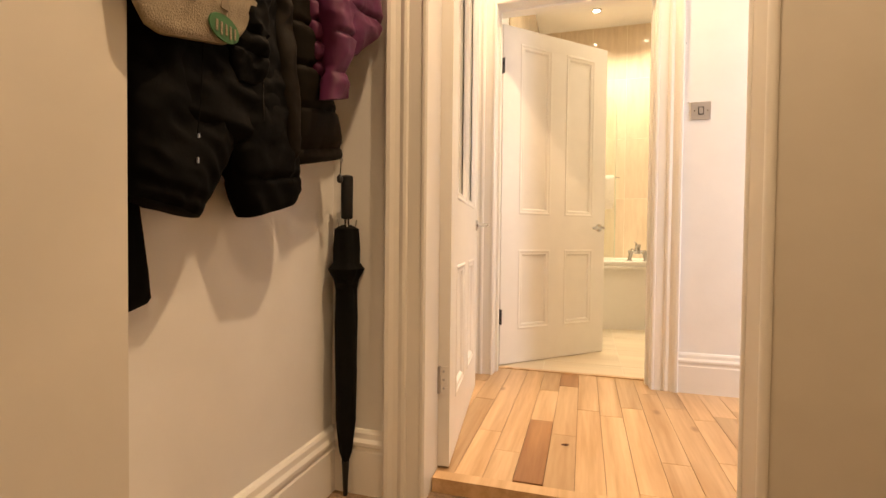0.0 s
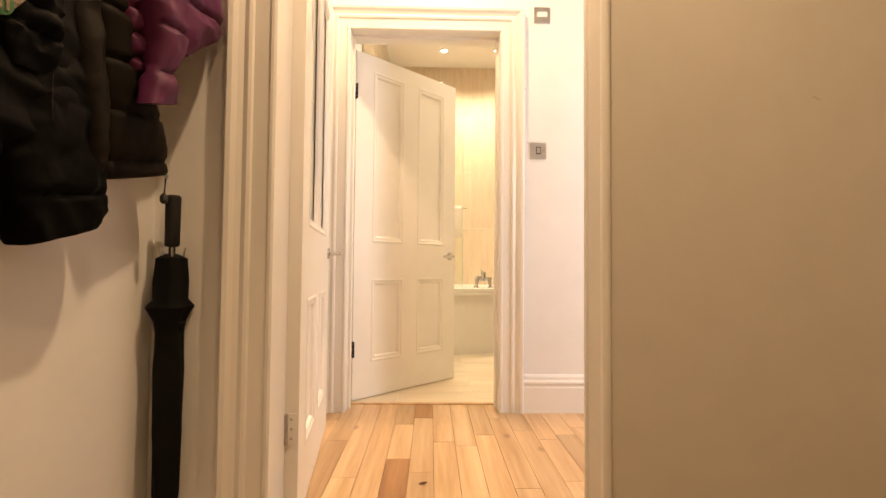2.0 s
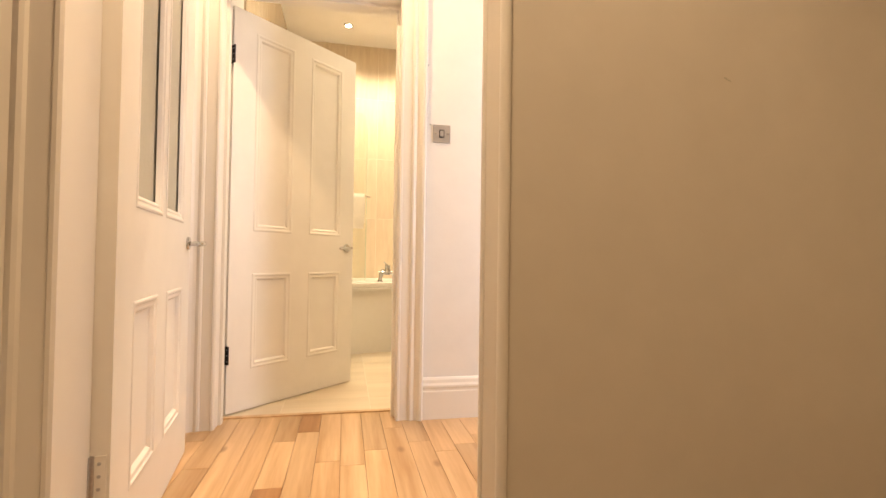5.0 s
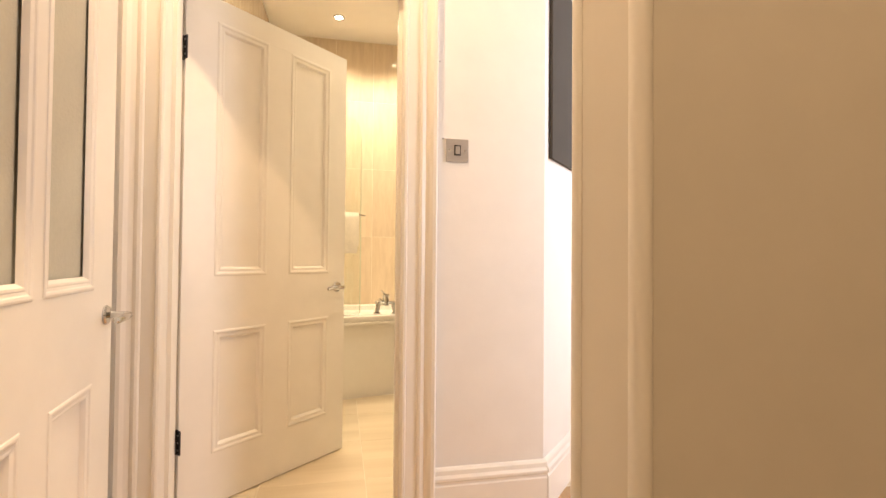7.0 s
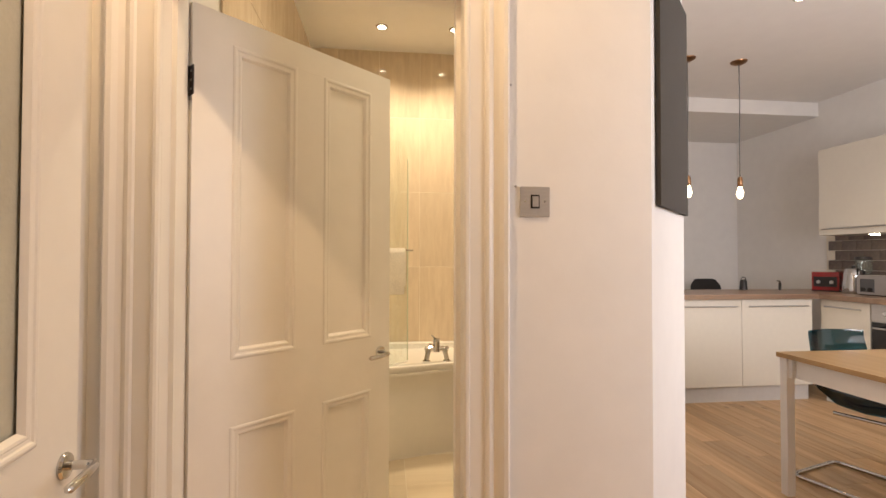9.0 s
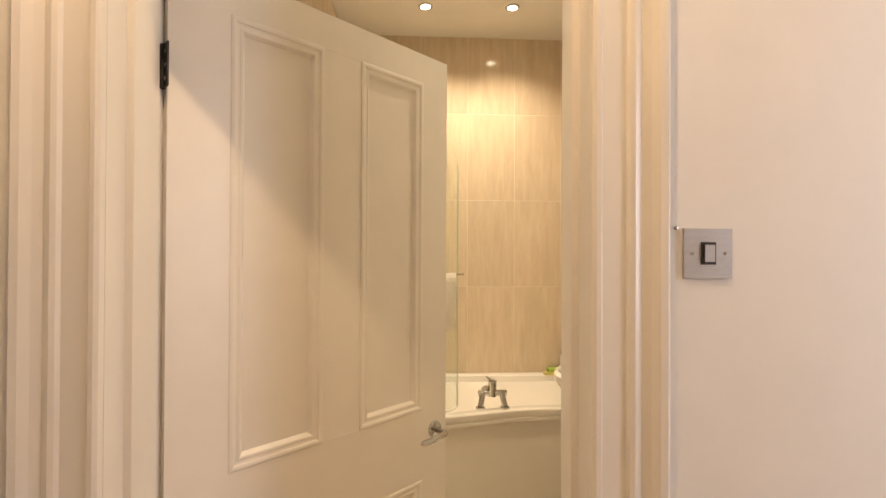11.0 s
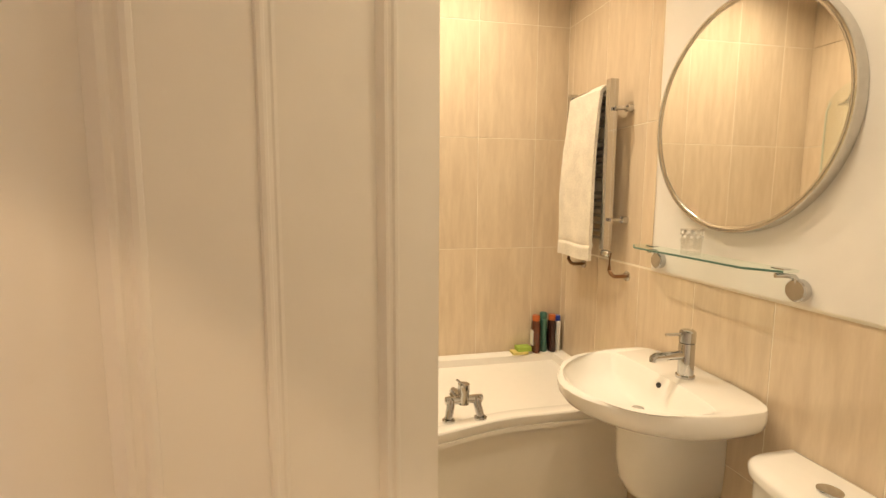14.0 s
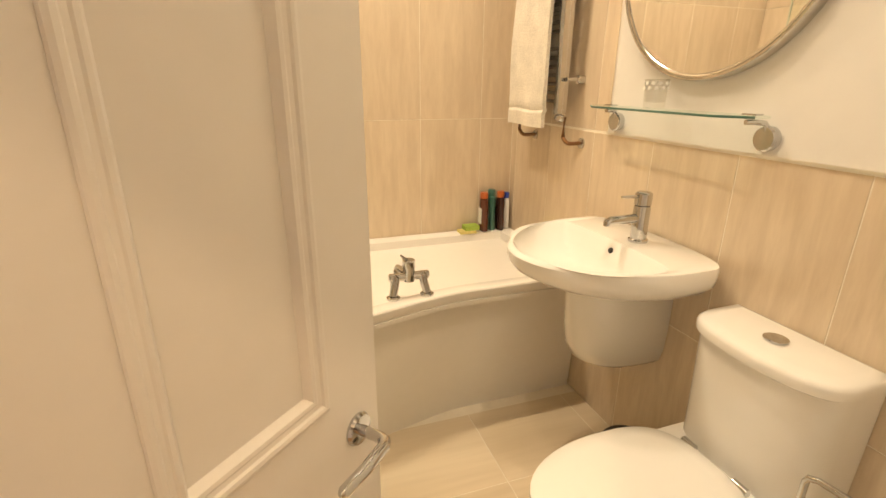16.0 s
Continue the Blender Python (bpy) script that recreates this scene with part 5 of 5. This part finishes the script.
def cantilever_chair(m):
    c = thing("dining_chair", m, "smoked teal plastic shell chair on chrome legs", "chair")
    prof = [(0.40, 0.455), (0.30, 0.435), (0.16, 0.425), (0.04, 0.44), (-0.03, 0.49), (-0.07, 0.57), (-0.095, 0.70), (-0.11, 0.80), (-0.112, 0.835)]
    lp = []
    n = 18
    for i, (y, z) in enumerate(prof):
        f = i / (len(prof) - 1)
        half = 0.215 + 0.045 * math.sin(math.pi * f) if i < 8 else 0.235
        front, back = [], []
        for k in range(n + 1):
            u = -1 + 2 * k / n
            lift = 0.12 * abs(u) ** 2.6
            yy, zz = y + (lift if f > 0.5 else 0.25 * lift), z + (lift if f <= 0.5 else 0)
            front.append((half * u, yy, zz))
            back.append((half * u, yy - (0.008 if f > 0.45 else 0), zz - (0.008 if f <= 0.45 else 0)))
        lp.append(front + back[::-1])
    part("shell", rings(lp), M_TEAL, c, "glossy smoked teal shell", True)
    pts = [(-0.19, 0.32, 0.425), (-0.21, 0.36, 0.41), (-0.215, 0.375, 0.36), (-0.215, 0.375, 0.06), (-0.215, 0.36, 0.022), (-0.215, 0.32, 0.012), (-0.215, -0.10, 0.012), (-0.20, -0.13, 0.012), (-0.17, -0.14, 0.012)]
    pts = pts + [(-x, y, z) for x, y, z in pts[::-1]]
    part("sled_frame", tube(pts, 0.011), M_CHROME, c, "bent chrome tube frame", True)
    part("seat_rail", tube([(-0.19, 0.32, 0.425), (-0.19, 0.06, 0.42)], 0.010), M_CHROME, c, "", True)
    part("seat_rail", tube([(0.19, 0.32, 0.425), (0.19, 0.06, 0.42)], 0.010), M_CHROME, c, "", True)
    return c


cantilever_chair(pose(2.62, 3.60, 0, 0, 0, 198))

# bar stool behind the peninsula, seen over the worktop
st = thing("bar_stool", pose(3.70, 6.08, 0), "black plastic bar stool behind the peninsula", "stool")
lp = []
for z, y, half in ((0.70, -0.16, 0.17), (0.69, 0.0, 0.19), (0.72, 0.12, 0.2), (0.82, 0.17, 0.2), (0.95, 0.19, 0.18), (1.01, 0.20, 0.13), (1.02, 0.20, 0.09)):
    lp.append([(half * u, y, z) for u in (-1, -0.5, 0, 0.5, 1)] + [(half * u, y + 0.012, z + 0.004) for u in (1, 0.5, 0, -0.5, -1)])
part("shell", rings(lp), M_BLACK, st, "black shell", True)
for x in (-0.14, 0.14):
    for y in (-0.12, 0.12):
        part("leg", tube([(x * 0.8, y * 0.8, 0.70), (x * 1.3, y * 1.3, 0.0)], 0.011), M_BLACK, st, smooth=True)
# small things on the worktop
TZ = 0.9445
ln = thing("lantern", pose(3.60, 5.56, TZ), "small black lantern with a wire handle", "lantern")
part("lantern_body", lathe([(0.0, 0.0), (0.035, 0.0), (0.030, 0.09), (0.022, 0.10), (0.0, 0.10)], seg=18), M_BLACK, ln, smooth=True)
part("lantern_handle", tube(arc((0, 0, 0.10), 0.026, 0, 180, 10, "XZ"), 0.003, 6), M_BLACK, ln, smooth=True)
sb = thing("soap_pump", pose(3.93, 5.48, TZ), "slim black pump bottle on the worktop", "bottle")
part("pump_body", lathe([(0.0, 0.0), (0.012, 0.0), (0.012, 0.07), (0.006, 0.075), (0.006, 0.09), (0.0, 0.09)], seg=14), M_BLACK, sb, smooth=True)
part("pump_spout", tube([(0, 0, 0.088), (-0.03, 0, 0.09)], 0.005, 8), M_BLACK, sb, smooth=True)
tr2 = thing("red_toaster", pose(4.27, 5.29, TZ, 0, 0, -60), "red and black enamel toaster on the worktop", "toaster")
part("toaster_body", box(-0.105, 0.105, -0.085, 0.085, 0.012, 0.185, 0.03), M_RED, tr2, "red enamel body", True)
part("toaster_panel", box(-0.09, 0.09, -0.089, -0.08, 0.045, 0.14, 0.003), M_BLACK, tr2, "black front panel")
part("toaster_foot", box(-0.11, 0.11, -0.075, 0.075, 0.0, 0.013), M_BLACK, tr2)
for x in (-0.05, 0.05):
    part("toaster_knob", lathe([(0.016, -0.088), (0.016, -0.103), (0.0, -0.103)], (x, 0, 0.09), "Y", 14), M_STEEL, tr2, smooth=True)
kt = thing("kettle", pose(4.20, 4.97, TZ), "polished steel kettle with a black handle", "kettle")
part("kettle_body", lathe([(0.0, 0.0), (0.085, 0.0), (0.088, 0.02), (0.075, 0.16), (0.062, 0.215), (0.05, 0.225), (0.0, 0.23)], seg=28), M_CHROME, kt, "polished body", True)
part("kettle_handle", tube([(-0.02, -0.06, 0.22), (-0.03, -0.12, 0.20), (-0.03, -0.13, 0.10), (-0.02, -0.09, 0.04)], 0.012), M_BLACK, kt, "black handle", True)
part("kettle_knob", lathe([(0.0, 0.225), (0.014, 0.228), (0.014, 0.25), (0.0, 0.255)], seg=16), M_BLACK, kt, smooth=True)
wj = thing("glass_jug", pose(4.40, 5.06, TZ), "tall blue tinted glass jug behind the kettle", "jug")
part("jug_body", lathe([(0.0, 0.0), (0.055, 0.0), (0.06, 0.10), (0.07, 0.30), (0.066, 0.30), (0.055, 0.012), (0.0, 0.01)], seg=24), M_GREENGLASS, wj, smooth=True)
part("jug_lid", lathe([(0.0, 0.30), (0.068, 0.301), (0.06, 0.33), (0.0, 0.335)], seg=20), M_BLACK, wj, smooth=True)
cf = thing("coffee_machine", pose(4.18, 4.71, TZ, 0, 0, -90), "steel two slot appliance beside the kettle", "toaster")
part("machine_body", box(-0.13, 0.13, -0.09, 0.09, 0.01, 0.17, 0.012), M_STEEL, cf, "brushed steel body", True)
part("machine_panel", box(-0.10, 0.02, -0.093, -0.085, 0.03, 0.14, 0.002), M_GREY, cf)
for x in (-0.07, -0.01):
    part("machine_knob", lathe([(0.018, -0.09), (0.018, -0.105), (0.0, -0.105)], (x, 0, 0.05), "Y", 14), M_BLACK, cf, smooth=True)
part("machine_foot", box(-0.12, 0.12, -0.08, 0.08, 0.0, 0.011), M_BLACK, cf)
for x, y in ((4.20, 4.47), (4.20, 4.35)):
    cn = thing("canister", pose(x, y, TZ), "small steel canister with a white label", "canister", "canisters on the worktop")
    part("canister_body", lathe([(0.0, 0.0), (0.045, 0.0), (0.046, 0.11), (0.0, 0.115)], seg=22), M_STEEL, cn, smooth=True)
    part("canister_label", box(-0.049, -0.045, -0.022, 0.022, 0.03, 0.085), M_WHITEP, cn)

# ---- pieces: boards and tiles ----
rnd = random.Random(4)


def piece_mesh(name, sx, sy, sz, material, bevel=0.0012):
    b = box(-sx / 2, sx / 2, -sy / 2, sy / 2, -sz / 2, sz / 2, 0.0)
    if bevel:
        bmesh.ops.bevel(b, geom=b.edges[:], offset=bevel, segments=1, affect="EDGES")
    me = bpy.data.meshes.new(name)
    b.to_mesh(me)
    b.free()
    me.materials.append(material)
    return me


MESHES = {}


def piece(name, centre, size, material, parent, spin=0.0, bevel=0.0012):
    key = (name, material.name, *[round(s, 4) for s in size])
    if key not in MESHES:
        MESHES[key] = piece_mesh(name, *size, material, bevel)
    ob = new(name, MESHES[key])
    ob.parent = parent
    ob.matrix_world = pose(*centre, 0, 0, spin)
    return ob


M_OAKD = grained("oak_board_dark", (0.24, 0.10, 0.032), (0.42, 0.22, 0.09), "Y", 0.36, 16, 0.1, True)
BW, LENGTHS = 0.0955, (0.42, 0.60, 0.78, 0.96, 1.14)
rest = bmesh.new()
x = -0.7605
col = 0
CUTS = {5: [1.31, 1.336, 1.876, 2.30, 2.66], 6: [1.31, 1.75, 2.40, 2.66]}
while x < 4.55:
    y = 1.31 - rnd.uniform(0, 0.4)
    y_end = 2.66 if x < 0.80 else 6.9
    cuts = CUTS.get(col)
    if cuts:
        y = cuts[0]
    n_cut = 0
    while y < y_end:
        ln_ = cuts[n_cut + 1] - cuts[n_cut] if cuts and n_cut < len(cuts) - 1 else rnd.choice(LENGTHS)
        n_cut += 1
        y0, y1 = max(y, 1.312), min(y + ln_, y_end)
        if x > 0.80 and x + BW < 1.25 and y1 > 2.9:
            y1 = min(y1, 2.9)
        if y1 - y0 > 0.03 and not (0.80 < x < 1.19 and y0 > 2.9):
            cx, cy = x + BW / 2, (y0 + y1) / 2
            dark = rnd.random() < 0.03 and not cuts or (cuts is not None and n_cut == (2 if col == 5 else 3))
            if x < 1.2 or (y0 < 4.6 and x < 3.2):
                piece("floor_board", (cx, cy, -0.006 + rnd.uniform(-0.0004, 0.0004)), (BW - 0.0013, y1 - y0 - 0.0013, 0.012), M_OAKD if dark else M_OAK, floor_hall, bevel=0.0008)
            else:
                box(x + 0.001, x + BW - 0.001, y0 + 0.001, y1 - 0.001, -0.008, 0.0, bm=rest)
        y += ln_
    x += BW
    col += 1
far = part("far_boards", rest, M_OAK, floor_hall)
tagged(far, "oak floor boards in the far kitchen", kind="stuff")
knot = thing("dry_leaf", pose(-0.131, 1.653, 0.001, 0, 0, 20), "small dry brown leaf on the oak boards", "leaf")
part("leaf_blade", lathe([(0.001, 0.0), (0.009, 0.001), (0.012, 0.003), (0.009, 0.004), (0.001, 0.003)], seg=10), M_BOTTLE, knot, m=Matrix.Diagonal((1.4, 0.6, 1, 1)))


def tile_run(name, parent, u_lines, z_lines, place, size_of, material):
    for u0, u1 in zip(u_lines, u_lines[1:]):
        for z0, z1 in zip(z_lines, z_lines[1:]):
            g = 0.0028
            piece(name, place((u0 + u1) / 2, (z0 + z1) / 2), size_of(u1 - u0 - g, z1 - z0 - g), material, parent)


ZL = [0.0, 0.585, 1.185, 1.785, 2.385, CEIL - 0.002]
tile_run("wall_tile", wall_back, [-0.567, -0.349, -0.0215, 0.306, 0.6335, 0.961, WX], ZL, lambda u, z: (u, WY + 0.006, z), lambda w, h: (w, 0.012, h), M_TILE)
YL = [2.94, 3.27, 3.60, 3.93, 4.26, 4.59, 4.92, 4.977]
tile_run("wall_tile", wall_right, YL, [0.0, 0.585, 1.178], lambda u, z: (WX + 0.006, u, z), lambda w, h: (0.012, w, h), M_TILE)
tile_run("wall_tile", wall_right, [4.176, 4.26, 4.59, 4.92, 4.977], ZL[2:], lambda u, z: (WX + 0.006, u, z), lambda w, h: (0.012, w, h), M_TILE)
left_tiles = setting("wall_bath_left_lining", box(-0.571, -0.568, 2.95, 4.977, RIM + 0.02, CEIL), M_GROUT, "tiled lining of the bathroom side wall", "wall")
tile_run("wall_tile", left_tiles, [2.955, 3.33, 3.66, 3.99, 4.32, 4.65, 4.977], [0.612, 1.185, 1.785, 2.385, CEIL - 0.002], lambda u, z: (-0.563, u, z), lambda w, h: (0.010, w, h), M_TILE)
xs_ = [-0.567, -0.30, 0.155, 0.61, 1.065, WX]
for i, (x0, x1) in enumerate(zip(xs_, xs_[1:])):
    ys_ = [2.668, 2.90, 3.355, 3.81, 4.20]
    for y0, y1 in zip(ys_, ys_[1:]):
        piece("floor_tile", ((x0 + x1) / 2, (y0 + y1) / 2, -0.002), (x1 - x0 - 0.0028, y1 - y0 - 0.0028, 0.008), M_FTILE, floor_bath)
spl = thing("splashback", pose(4.598, 0, 0), "brown slate brick tiles behind the worktop", "splashback")
part("backing", box(-0.004, 0.0, 3.5, 5.62, 0.946, 1.60), M_GROUT, spl)
row = 0
z = 0.948
while z < 1.50:
    y = 3.52 + (0.075 if row % 2 else 0)
    while y < 5.46:
        piece("splash_tile", (4.590, y + 0.073, z + 0.048), (0.010, 0.144, 0.094), M_BROWNTILE, spl)
        y += 0.148
    z += 0.098
    row += 1
